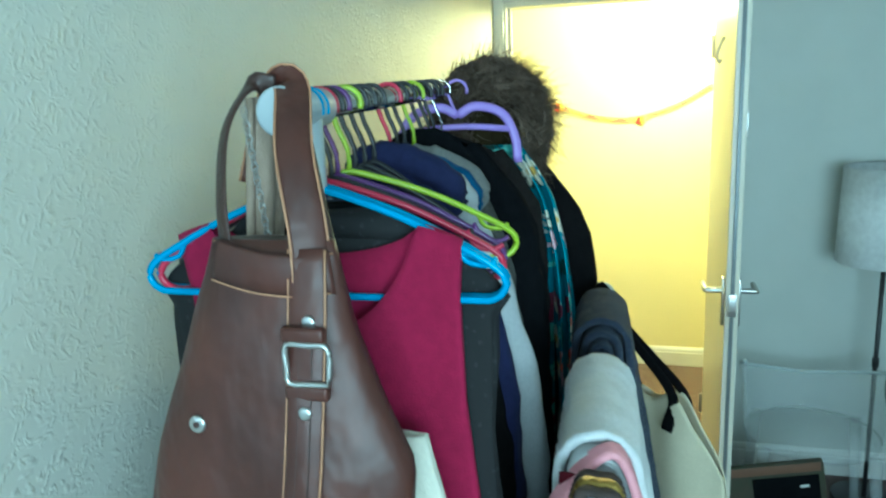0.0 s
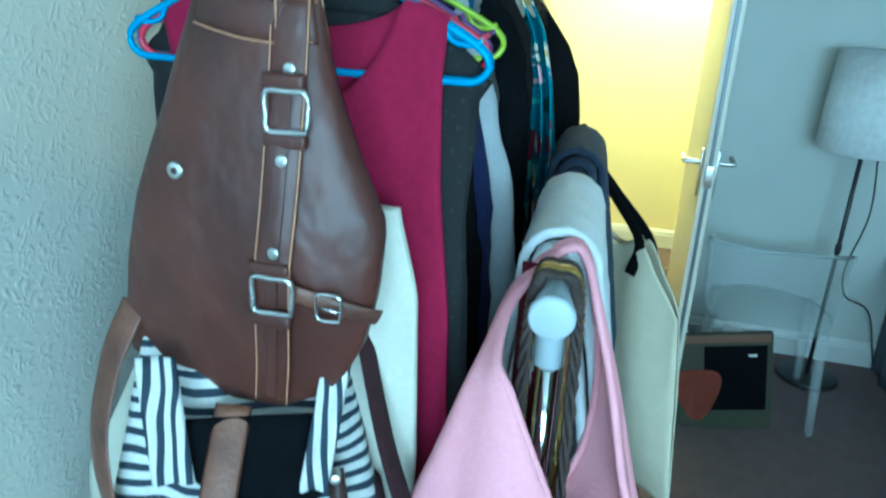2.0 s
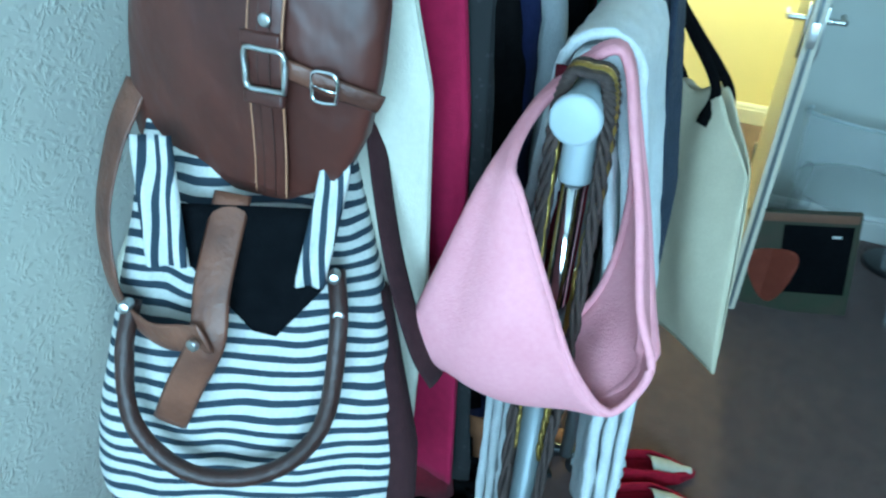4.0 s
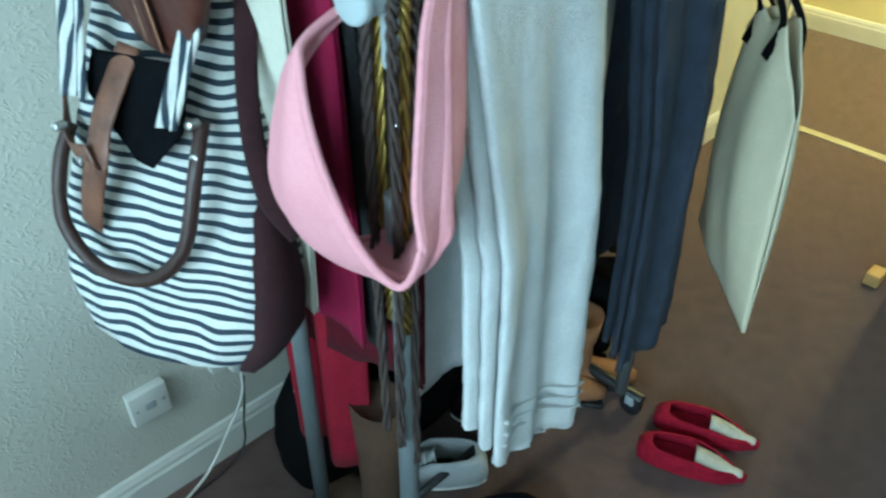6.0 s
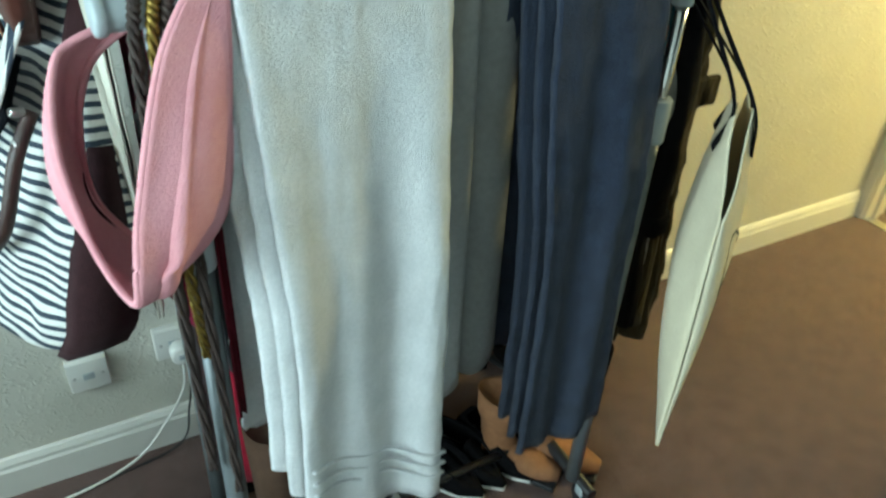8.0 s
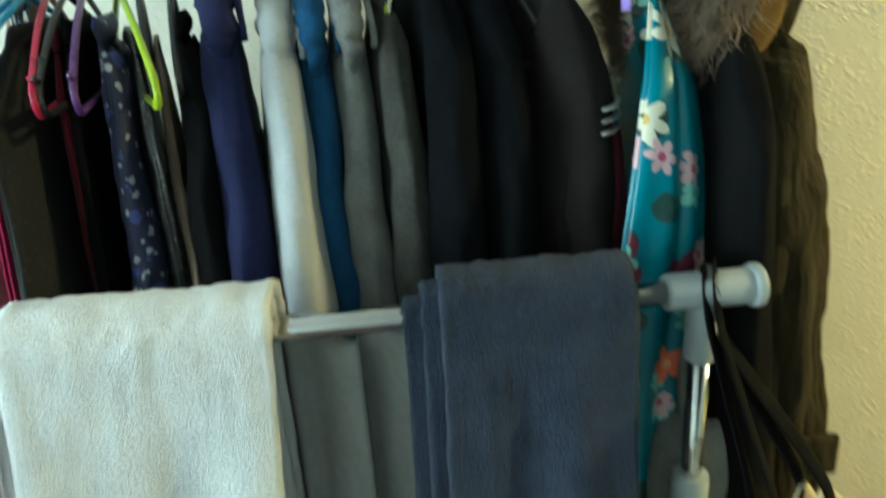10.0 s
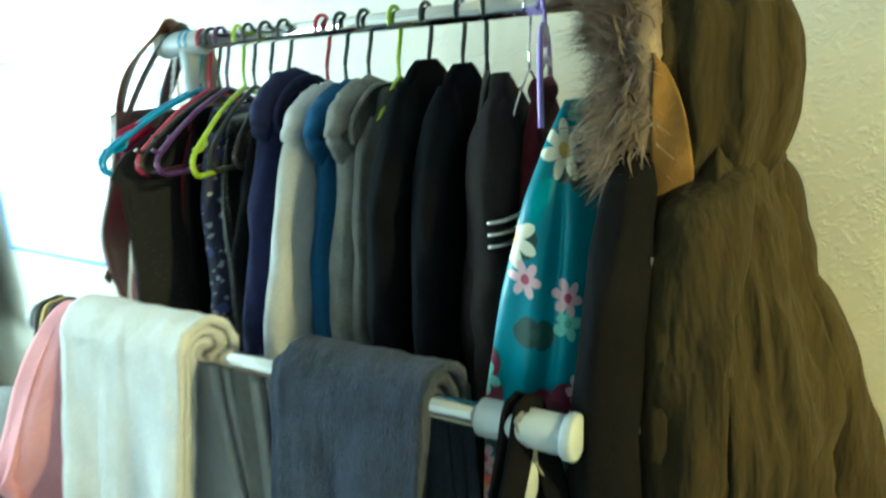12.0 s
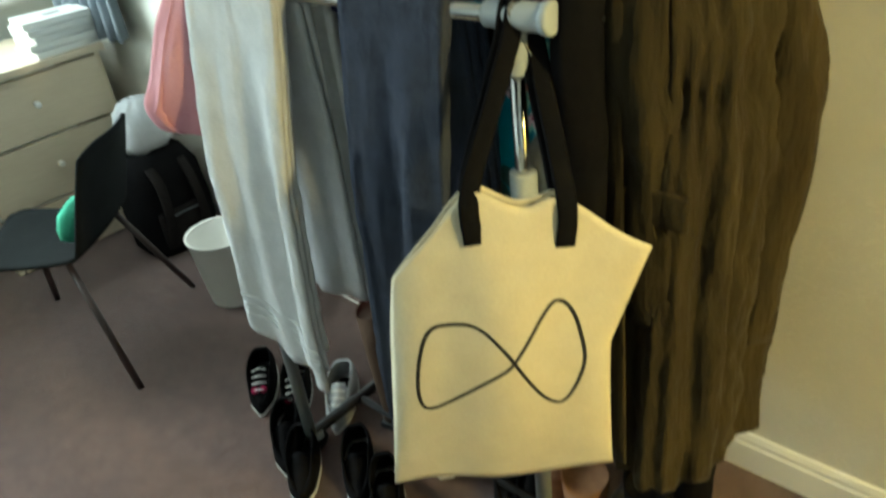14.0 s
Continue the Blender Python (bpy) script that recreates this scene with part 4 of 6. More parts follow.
# Hanging cuff of dark fabric, modelled onto the parka's front
part("cuff_tab", loft([[Vector((1.000 + (0.012 + 0.030 * math.sin(math.pi * k)) * math.cos(a), -0.450 + (0.020 + 0.028 * math.sin(math.pi * k)) * math.sin(a), 1.445 - 0.135 * k)) for a in [2 * math.pi * j / 20 for j in range(20)]] for k in [i / 9 for i in range(10)]]), M_CHAR, parka, "dark fabric cuff hanging out")


# ---- towels on the low rail ----
def towel(x0, x1, zb_front, zb_back, mat, label, layers=2, stripes=0, seed=0, slant=0.0):
    t = thing("towel", I4, label, "towel", "towels on the low rail")
    for ly in range(layers):
        off = 0.019 + 0.015 * ly
        dxl = 0.019 * (layers - 1 - ly) - 0.006

        def fn(u, v, off=off, ly=ly, dxl=dxl):
            x = x0 + (x1 - x0) * u - dxl * (1 - u) - 0.007 * (layers - 1 - ly) * u
            c = low_pt(x)
            f = 0.013 * math.sin(u * 7 + seed + 0.3 * ly) + 0.008 * math.sin(u * 15 + seed * 2 + 1.2 * v) + 0.012 * wob(x * 4, v * 2, seed, 2)
            hf, hb = c.z - zb_front - 0.045 * (layers - 1 - ly) + slant * (u - 0.5) + 0.012 * math.cos(math.pi * (2 * u - 1)), c.z - zb_back
            s = hf * v / 0.40 if v < 0.40 else (hf + 0.1 * (v - 0.40) / 0.22 if v < 0.62 else hf + 0.1 + hb * (v - 0.62) / 0.38)
            if s < hf:
                h = hf - s
                g = min(1, h / 0.35)
                return Vector((x + 0.016 * g * (u - 0.5) * -1 + 0.012 * wob(u * 3, h * 3, seed, 1) * g, c.y - off - f * g - 0.030 * g - 0.030 * min(1, h / 0.7), c.z - h))
            s -= hf
            if s < 0.1:
                a = math.pi * s / 0.1
                return Vector((x, c.y - off * math.cos(a), c.z + (off + 0.003) * math.sin(a) + 0.004 * wob(x * 9, ly, seed, 3)))
            h = s - 0.1
            g = min(1, h / 0.3)
            return Vector((x, c.y + off + 0.018 * g + f * g * 0.6, c.z - h))
        bm = sheet(fn, 36, 80, 0.011)
        for vert in bm.verts:
            p = vert.co
            vert.co = p + Vector((wob(p.x, p.y, p.z, 90), wob(p.y, p.z, p.x, 90), wob(p.z, p.x, p.y, 90))) * 0.0034
        part("fold", bm, mat, t)
    for k in range(stripes):
        z = zb_front + 0.065 + 0.026 * k
        pts = []
        for i in range(3, 36):
            x = x0 + (x1 - x0) * i / 36 + 0.006 * (1 - i / 36)
            u = i / 36
            c = low_pt(x)
            ly = layers - 1
            f = 0.012 * math.sin(u * 7 + seed + 0.3 * ly) + 0.005 * math.sin(u * 16 + seed * 2)
            pts.append((x, c.y - (0.019 + 0.015 * ly) - f - 0.064 - 0.008 * wob(x * 3, 0.1, seed, 2), z - slant * (u - 0.5)))
        part("woven_band", tube(pts, 0.0045, 6, flat=0.5), mat, t)
    return t


towel(0.138, 0.402, 0.50, 0.62, M_TOWELW, "white terry towel folded over the low rail", 3, 3, 0.4, slant=0.10)
towel(0.563, 0.772, 0.43, 0.60, M_TOWELN, "navy terry towel folded over the low rail", 3, 0, 2.0)
trs = thing("trousers", I4, "mid-grey jersey trousers hanging behind the low rail", "trousers", "clothes on the rack")
part("leg", sheet(lambda u, v: Vector((0.395 + 0.085 * u + 0.01 * v, -0.590 + 0.016 * math.sin(u * 5) - 0.01 * v, 1.27 - (0.70 + 0.05 * math.sin(math.pi * u)) * v)), 16, 24, 0.012), M_GREYCL, trs)
part("leg", sheet(lambda u, v: Vector((0.475 + 0.085 * u + 0.01 * v, -0.580 + 0.014 * math.sin(u * 5 + 1) - 0.01 * v, 1.27 - (0.66 + 0.05 * math.sin(math.pi * u)) * v)), 16, 24, 0.012), M_GREYCL, trs)


# ---- leather satchel ----
bag = thing("leather_bag", I4, "worn brown leather shoulder bag hung on the rail end", "bag", "bags on the rack")
LEV = [(1.605, -0.312, -0.430), (1.575, -0.304, -0.436), (1.53, -0.286, -0.445), (1.46, -0.258, -0.470), (1.40, -0.236, -0.496), (1.33, -0.218, -0.490), (1.27, -0.208, -0.476), (1.225, -0.208, -0.452), (1.200, -0.250, -0.420), (1.190, -0.29, -0.395)]


def bag_edge(z):
    for (za, a, b), (zb, c, d) in zip(LEV, LEV[1:]):
        if za >= z >= zb:
            k = (za - z) / (za - zb)
            return a + (c - a) * k, b + (d - b) * k
    return LEV[-1][1:]


def bag_x(z, y):
    """The front face of the bag at a height and place across."""
    a, b = bag_edge(z)
    u = min(1, max(-1, (y - (a + b) / 2) / max(0.01, abs(a - b) / 2)))
    belly = 0.034 * math.sin(math.pi * min(1, max(0, (1.62 - z) / 0.44))) + 0.006
    return -0.046 - belly * (1 - u * u) ** 0.5 - 0.010 * (1.6 - z) / 0.4 - 0.005 * wob(y * 2, z * 2, 3, 5)


rg = []
for i in range(26):
    z = 1.605 - 0.415 * i / 25
    a, b = bag_edge(z)
    c, h = (a + b) / 2, (a - b) / 2
    ring = []
    for j in range(48):
        an = 2 * math.pi * j / 48
        y = c + h * math.cos(an)
        if math.sin(an) >= 0:
            x = bag_x(z, y)
        else:
            x = -0.040 + 0.012 * abs(math.sin(an))
        ring.append(Vector((x, y, z)))
    rg.append(ring)
part("body", loft(rg), M_LEATHER, bag)


def on_bag(pts, off=0.004):
    return [Vector((bag_x(z, y) - off, y, z)) for y, z in pts]


part("top_band", tube(spline(on_bag([(-0.320, 1.588), (-0.345, 1.583), (-0.375, 1.578), (-0.41, 1.576), (-0.432, 1.578)], 0.003), 5), 0.020, 10, flat=0.16, up=(1, 0, 0)), M_LEATHER, bag, "worn folded top band")
for dz in (0.017, -0.016):
    part("stitching", tube(spline(on_bag([(-0.320, 1.588 + dz), (-0.345, 1.583 + dz), (-0.375, 1.578 + dz), (-0.41, 1.576 + dz), (-0.432, 1.578 + dz)], 0.0062), 5), 0.0009, 5), M_STITCH, bag)
STR = [(-0.412, 1.60), (-0.414, 1.54), (-0.413, 1.48), (-0.410, 1.42), (-0.404, 1.36), (-0.399, 1.31), (-0.392, 1.25), (-0.384, 1.200)]
part("front_strap", tube(spline(on_bag(STR, 0.006), 5), 0.0175, 10, flat=0.18, up=(0.99, 0.1, 0)), M_LEATHER, bag)
for s in (-1, 1):
    part("strap_edge", tube(spline([p + Vector((-0.001, s * 0.0172, 0)) for p in on_bag(STR, 0.0065)], 5), 0.0011, 5), M_STITCH, bag, "tan stitched edge")
    part("stitching", tube(spline([p + Vector((-0.0028, s * 0.006, 0)) for p in on_bag(STR[1:], 0.0065)], 5), 0.0006, 5), M_LEATHERD, bag)
for z, y in ((1.505, -0.4145), (1.335, -0.4015)):
    bx = bag_x(z, y) - 0.012
    ringp = [(bx, y - 0.003 + 0.0185 * sx, z + 0.017 * sz) for sx, sz in ((-1, -1), (-1.08, 0), (-1, 1), (0, 1.04), (1, 1), (1.08, 0), (1, -1), (0, -1.04))]
    part("buckle_ring", tube(spline(ringp + [ringp[0]], 3)[:-1], 0.0028, 8, closed=True), M_SILVER, bag, "square steel ring")
    for dz in (0.026, -0.026):
        part("loop", box((bx + 0.003, y, z + dz), (0.010, 0.040, 0.013), 0.003), M_LEATHER, bag)
for z, y in ((1.54, -0.417), (1.462, -0.4135), (1.378, -0.408), (1.307, -0.397)):
    bx = bag_x(z, y) - 0.0085
    part("rivet", capped(Vector((bx, y, z)), Vector((bx - 0.004, y, z)), 0.0062, 14, 0.0016), M_SILVER, bag)
sx = bag_x(1.439, -0.301)
part("snap", capped(Vector((sx, -0.301, 1.439)), Vector((sx - 0.004, -0.301, 1.439)), 0.0085, 18, 0.0016), M_SILVER, bag)
part("snap_centre", capped(Vector((sx - 0.003, -0.301, 1.439)), Vector((sx - 0.0055, -0.301, 1.439)), 0.003, 12, 0.0008), M_LEATHERD, bag)
# side tab with a small buckle
part("side_tab", tube(spline([Vector((bag_x(1.335, -0.42) - 0.008, -0.420, 1.338)), Vector((bag_x(1.328, -0.45) - 0.006, -0.448, 1.328)), Vector((bag_x(1.318, -0.475) - 0.006, -0.474, 1.318)), Vector((-0.056, -0.494, 1.308))], 4), 0.0095, 8, flat=0.22, up=(1, 0, 0)), M_LEATHERW, bag)
bq = Vector((bag_x(1.322, -0.455) - 0.011, -0.455, 1.325))
rp = [bq + Vector((0, 0.011 * a, 0.012 * b)) for a, b in ((-1, -1), (0, -1.15), (1, -1), (1.15, 0), (1, 1), (0, 1.15), (-1, 1), (-1.15, 0))]
part("buckle", tube(spline(rp + [rp[0]], 3)[:-1], 0.0020, 8, closed=True), M_CHROME, bag, "small chrome buckle")
part("buckle_pin", tube([bq + Vector((-0.001, 0.012, 0.0)), bq + Vector((-0.002, -0.012, -0.002))], 0.0014, 6), M_CHROME, bag)
# handles over the rail end
GRIP = spline([(-0.064, -0.414, 1.50), (-0.056, -0.413, 1.60), (-0.030, -0.392, 1.68), (0.030, -0.365, 1.735), (0.055, -0.34, 1.740), (0.072, -0.315, 1.705), (0.060, -0.30, 1.64)], 7)
part("handle", tube(GRIP, 0.0165, 10, flat=0.2, up=(0.8, 0.5, 0.1)), M_LEATHER, bag, "worn leather handle")
for sgn in (-1, 1):
    edge = []
    for i in range(len(GRIP)):
        way = (GRIP[min(i + 1, len(GRIP) - 1)] - GRIP[max(i - 1, 0)]).normalized()
        across = way.cross(Vector((0.8, 0.5, 0.1))).normalized()
        edge.append(GRIP[i] + across * 0.0163 * sgn)
    part("handle_edge", tube(edge, 0.0013, 6), M_STITCH, bag, "worn tan edge")
part("handle", tube(spline([(-0.045, -0.428, 1.55), (-0.022, -0.405, 1.62), (0.02, -0.372, 1.70), (0.065, -0.345, 1.742), (0.072, -0.312, 1.70)], 6), 0.012, 10, flat=0.25, up=(0.8, 0.5, 0.1)), M_LEATHERD, bag)
part("handle", tube(spline([(-0.050, -0.328, 1.585), (-0.035, -0.318, 1.64), (0.0, -0.308, 1.70), (0.035, -0.318, 1.738), (0.045, -0.34, 1.738)], 7), 0.012, 10, flat=0.22, up=(0.8, -0.5, 0.1)), M_LEATHERD, bag)
part("shoulder_strap", tube(spline([(-0.060, -0.222, 1.28), (-0.090, -0.208, 1.22), (-0.125, -0.212, 1.15), (-0.150, -0.240, 1.085), (-0.172, -0.30, 1.068), (-0.174, -0.352, 1.080), (-0.176, -0.372, 1.088)], 8), 0.0175, 10, flat=0.16, up=(1, -0.25, 0.2)), M_LEATHERW, bag, "worn tan shoulder strap")
part("shoulder_strap", tube(spline([(-0.09, -0.352, 1.20), (-0.145, -0.362, 1.13), (-0.170, -0.368, 1.08), (-0.180, -0.342, 1.02), (-0.184, -0.318, 0.965)], 8), 0.0185, 10, flat=0.16, up=(0.9, 0.3, 0)), M_LEATHERW, bag, "worn tan shoulder strap")
part("strap_buckle", capped(Vector((-0.184, -0.366, 1.086)), Vector((-0.190, -0.366, 1.086)), 0.006, 12, 0.001), M_SILVER, bag)
# chain of another small bag
chain = thing("chain_strap", I4, "thin metal chain strap looped over the rail end", "chain", "bags on the rack")
for i in range(34):
    c = Vector((0.012 - 0.0008 * i, -0.322 - 0.0012 * i, 1.715 - 0.0064 * i))
    rot = Matrix.Rotation(radians(90 * (i % 2)), 3, 'Z')
    part("link", tube([c + rot @ Vector((0, 0.0032 * math.cos(a), 0.0052 * math.sin(a))) for a in [2 * math.pi * j / 10 for j in range(10)]], 0.0008, 5, closed=True), M_SILVER, chain)

# ---- striped bag ----
sb = thing("striped_bag", pose(-0.125, -0.374, 0.062, 0, 0, 24) @ Matrix.Translation((0, 0, 0.65)) @ pose(0, 0, 0, 0, 13, 0) @ Matrix.Translation((0, 0, -0.65)), "navy and white striped canvas bag with aubergine sides", "bag", "bags on the rack")
N = 60
rg = []
for i in range(24):
    k = i / 23
    z = 1.215 - 0.495 * k
    h = 0.100 + 0.078 * min(1, k * 1.35) - (0.025 * max(0, k - 0.85) / 0.15)
    d = 0.025 + 0.050 * min(1, k * 1.5)
    rg.append([Vector((-d * math.copysign(abs(math.sin(a)) ** 0.55, math.sin(a)) + (0.010 * wob(math.cos(a), k * 3, 1, 3)), h * math.copysign(abs(math.cos(a)) ** 0.7, math.cos(a)), z - 0.025 * math.sin(math.pi * max(0, (k - 0.5) * 2) / 2) * (1 - abs(math.cos(a))) + 0.010 * math.sin(math.cos(a) * 7 + k * 3) * (1 - k))) for a in [2 * math.pi * j / N for j in range(N)]])
part("body", loft(rg), M_STRIPE, sb)
gus = []
for i in range(20):
    k = i / 19
    z = 1.02 - 0.305 * k
    h = 0.140 + 0.040 * min(1, k * 1.6) - (0.025 * max(0, k - 0.85) / 0.15)
    d = 0.030 + 0.05 * min(1, k * 1.5)
    gus.append([Vector((x, -h - y, z)) for x, y in ((-d * 0.86, -0.018), (-d * 0.80, 0.003), (-d * 0.2, 0.008), (d * 0.35, 0.003), (d * 0.35, -0.03), (0, -0.05))])
part("side_panel", loft(gus), M_BROWNCL, sb, "aubergine canvas side panel")
part("opening", loft([[Vector((x * q - 0.004, y * q, z)) for x, y in [(-0.035 * math.sin(a), 0.118 * math.cos(a)) for a in [2 * math.pi * j / 30 for j in range(30)]]] for q, z in ((0.8, 1.212), (0.76, 1.219), (0.7, 1.215))]), M_NAVY, sb, "dark navy lining")
part("flap", sheet(lambda u, v: Vector((-0.078 - 0.030 * v - 0.004 * math.sin(u * 9), -0.118 + 0.030 * u + 0.03 * v, 1.205 - 0.15 * v)), 8, 10, 0.003), M_STRIPEV, sb)
part("flap", sheet(lambda u, v: Vector((-0.078 - 0.030 * v - 0.004 * math.sin(u * 9), 0.06 + 0.04 * u - 0.02 * v, 1.19 - 0.12 * v)), 8, 10, 0.003), M_STRIPEV, sb)
# Black sheet laid on the front in place of the bag mouth's dark inside
part("dark_mouth_sheet", sheet(lambda u, v: Vector((-0.078 - 0.018 * v, -0.085 + 0.14 * u, 1.125 - (0.06 + 0.08 * (1 - abs(2 * u - 0.8))) * v)), 6, 6, 0.003), M_BLACKB, sb)
part("handle", tube(spline([(-0.070, -0.095, 1.06), (-0.095, -0.10, 1.00), (-0.105, -0.085, 0.90), (-0.108, -0.03, 0.845), (-0.108, 0.05, 0.842), (-0.105, 0.105, 0.895), (-0.09, 0.115, 0.97), (-0.07, 0.11, 1.02)], 6), 0.0095, 10), M_LEATHERD, sb, "dark rolled leather handle")
for y, z in ((-0.095, 1.06), (-0.10, 1.02), (0.11, 1.02)):
    part("stud", capped(Vector((-0.08, y, z)), Vector((-0.098, y, z)), 0.006, 12, 0.0015), M_SILVER, sb)
part("shoulder_strap", tube(spline([(0.01, -0.115, 1.33), (-0.02, -0.125, 1.22), (-0.055, -0.150, 1.08), (-0.062, -0.180, 0.98), (-0.03, -0.205, 0.92)], 6), 0.014, 8, flat=0.2, up=(0.7, 0.7, 0)), M_BROWNCL, sb)

# ---- pink snood and braided belts on the low rail end ----
sn = thing("snood", I4, "pink knitted snood looped over the rail end", "scarf", "")
# two edges of the knitted tube: the one that gapes open, and the one behind, slung over the rail
EDGE_A = [(0.118, -0.664, 1.342), (0.060, -0.704, 1.265), (0.010, -0.748, 1.13), (-0.006, -0.770, 1.070), (-0.012, -0.738, 1.018), (-0.040, -0.698, 1.075), (-0.052, -0.668, 1.15), (-0.034, -0.626, 1.235), (-0.004, -0.604, 1.262), (0.085, -0.606, 1.290)]
EDGE_B = [(0.138, -0.664, 1.342), (0.125, -0.700, 1.22), (0.112, -0.700, 1.11), (0.085, -0.662, 1.03), (0.040, -0.600, 0.975), (-0.005, -0.532, 0.995), (-0.022, -0.526, 1.06), (-0.015, -0.558, 1.17), (0.020, -0.584, 1.245), (0.110, -0.602, 1.295)]


def ring_of(pts, n):
    """A closed smooth curve through the points."""
    m = len(pts)
    long = spline([pts[(i - 2) % m] for i in range(m + 5)], n)
    return long[2 * n:2 * n + m * n]


ra_, rb_ = ring_of(EDGE_A, 9), ring_of(EDGE_B, 9)
mid_ = sum(ra_ + rb_, Vector()) / (2 * len(ra_))
rows_ = []
for j in range(17):
    k = j / 16
    row = []
    for i, (p, q) in enumerate(zip(ra_, rb_)):
        c = p.lerp(q, k)
        out = c - mid_
        out.y *= 1.2
        out.normalize()
        low = max(0.0, min(1.0, (1.30 - c.z) / 0.2))
        row.append(c + out * low * (0.020 * math.sin(math.pi * k) + 0.004 * math.sin(k * 9 + i * 0.21) + 0.005 * wob(i * 0.06, k * 2, 0, 1.5)))
    rows_.append(row)
sbm = loft(rows_, caps=False)
sbm.normal_update()
bmesh.ops.solidify(sbm, geom=sbm.faces[:], thickness=0.005)
part("band", sbm, M_PINK, sn)
part("rolled_edge", tube(rows_[0], 0.0048, 8, closed=True), M_PINK, sn)
part("rolled_edge", tube(rows_[-1], 0.0048, 8, closed=True), M_PINK, sn)
part("inner_fold", tube([p + Vector((0.012, 0.0, 0.0)) for p in rows_[4][4:40]], lambda t: 0.004 + 0.010 * math.sin(math.pi * t), 8, flat=0.5), M_PINK, sn)
M_GOLD = material("gold_metal_thread", (0.42, 0.30, 0.07), (0.25, 0.17, 0.04), rough=0.4, metal=0.7, scale=200)
M_BRAID = material("brown_braided_cord", (0.075, 0.05, 0.04), (0.035, 0.024, 0.022), rough=0.7, scale=300, bump=0.6)
for mat, lab, y1, x0, zb in ((M_BRAID, "brown braided cord belt", -0.030, 0.052, 0.62), (M_GOLD, "gold braided cord belt", -0.022, 0.070, 0.84), (M_BRAID, "dark braided cord belt", -0.026, 0.084, 0.55)):
    blt = thing("cord_belt", I4, lab + " looped over the low rail", "belt", "")
    c0 = low_pt(x0)
    path = spline([(x0, c0.y + 0.022, zb), (x0 - 0.004, c0.y + 0.024, 1.0), (x0, c0.y + 0.026, 1.25), (x0, c0.y + 0.018, 1.327), (x0, c0.y, 1.335), (x0, c0.y - 0.020, 1.325), (x0 - 0.01, c0.y - 0.028, 1.25), (x0 - 0.012, c0.y + y1, 1.0), (x0 - 0.006, c0.y - 0.016, zb)], 26)
    for k in range(3):
        part("strand", tube([p + Vector((0.0042 * math.cos(i * 0.55 + 2.09 * k), 0.0042 * math.sin(i * 0.55 + 2.09 * k), 0)) for i, p in enumerate(path)], 0.0034, 5), mat, blt)
sk = thing("scarf", I4, "dark maroon patterned scarf hanging on the rail end", "scarf", "")
part("cloth", sheet(lambda u, v: Vector((0.095 + 0.02 * u, -0.66 + 0.05 * u + 0.012 * math.sin(u * 9), 1.32 - 0.62 * v)), 8, 20, 0.004), M_MAROON, sk)
rdg = thing("dress", I4, "long red dress hanging low beside the sockets", "dress", "clothes on the rack")
part("cloth", sheet(lambda u, v: Vector((0.15 + 0.03 * math.sin(u * 14), -0.18 - 0.24 * u, 0.95 - 0.72 * v)), 20, 12, 0.01), cloth("red_cotton", (0.26, 0.012, 0.03)), rdg)
part("hem", tube([Vector((0.15 + 0.03 * math.sin(k / 40 * 14), -0.18 - 0.24 * k / 40, 0.236)) for k in range(41)], 0.008, 8), M_MAROON, rdg, "dark maroon hem band")
part("belt", tube([Vector((0.15 + 0.03 * math.sin(k / 40 * 14) - 0.009, -0.18 - 0.24 * k / 40, 0.80)) for k in range(41)], 0.010, 8, flat=0.4), M_BURG, rdg)

# ---- tote bag at the far rail end ----
tote = thing("tote_bag", pose(0.918, -0.702, 0.066, 0, 0, -47), "calico tote bag with a black infinity line and black handles", "bag", "bags on the rack")


def tote_fn(front):
    def f(u, v):
        y = -0.215 + 0.355 * u - 0.030 * v * (1 - u)
        y *= 1 - 0.05 * math.sin(v * 3.1)
        y += 0.030 * (1 - v) ** 3 * max(0, 1 - 3 * u)
        belly = 0.042 * math.sin(math.pi * min(1, v * 0.9 + 0.08)) * math.sin(math.pi * u) ** 0.6
        x = (0.0135 + belly if front else 0.0105 - belly) + 0.007 * math.sin(u * 13 + 2 * v) * (0.3 + v * (1 - v) * 2)
        top = 1.005 - (0.105 if u < 0.5 else 0.060) * abs(2 * u - 1) ** 1.6 + 0.030 * math.exp(-((u - 0.44) / 0.12) ** 2) + 0.030 * math.exp(-((u - 0.79) / 0.10) ** 2)
        if front and u > 0.75:
            x += 0.06 * (u - 0.75) * (1 - v) ** 2
            y += 0.21 * (u - 0.75) * max(0, 1 - v * 2.6)
            top -= 0.1 * (u - 0.75)
        return Vector((x, y, top + (0.470 - top) * v + 0.006 * math.sin(u * 8) * v))
    return f


part("front_panel", sheet(tote_fn(True), 40, 40, 0.0025), M_TOTE, tote)
part("back_panel", sheet(tote_fn(False), 40, 40, 0.0025), M_TOTE, tote)
part("seam", tube([tote_fn(True)(i / 40, 0.035) + Vector((0.0015, 0, 0)) for i in range(41)], 0.0009, 5), M_CREAM, tote)
ft = tote_fn(True)
inf = []
for i in range(96):
    a = 2 * math.pi * i / 96
    yy = 0.55 + (0.42 if math.cos(a) < 0 else 0.33) * math.cos(a) * (1 + 0.04 * math.sin(3 * a))
    vv = 0.47 - 0.34 * math.sin(a) * math.cos(a) + 0.02 * math.cos(a) + 0.02 * math.sin(5 * a)
    inf.append(ft(min(0.97, yy), vv) + Vector((0.0022, 0, 0)))
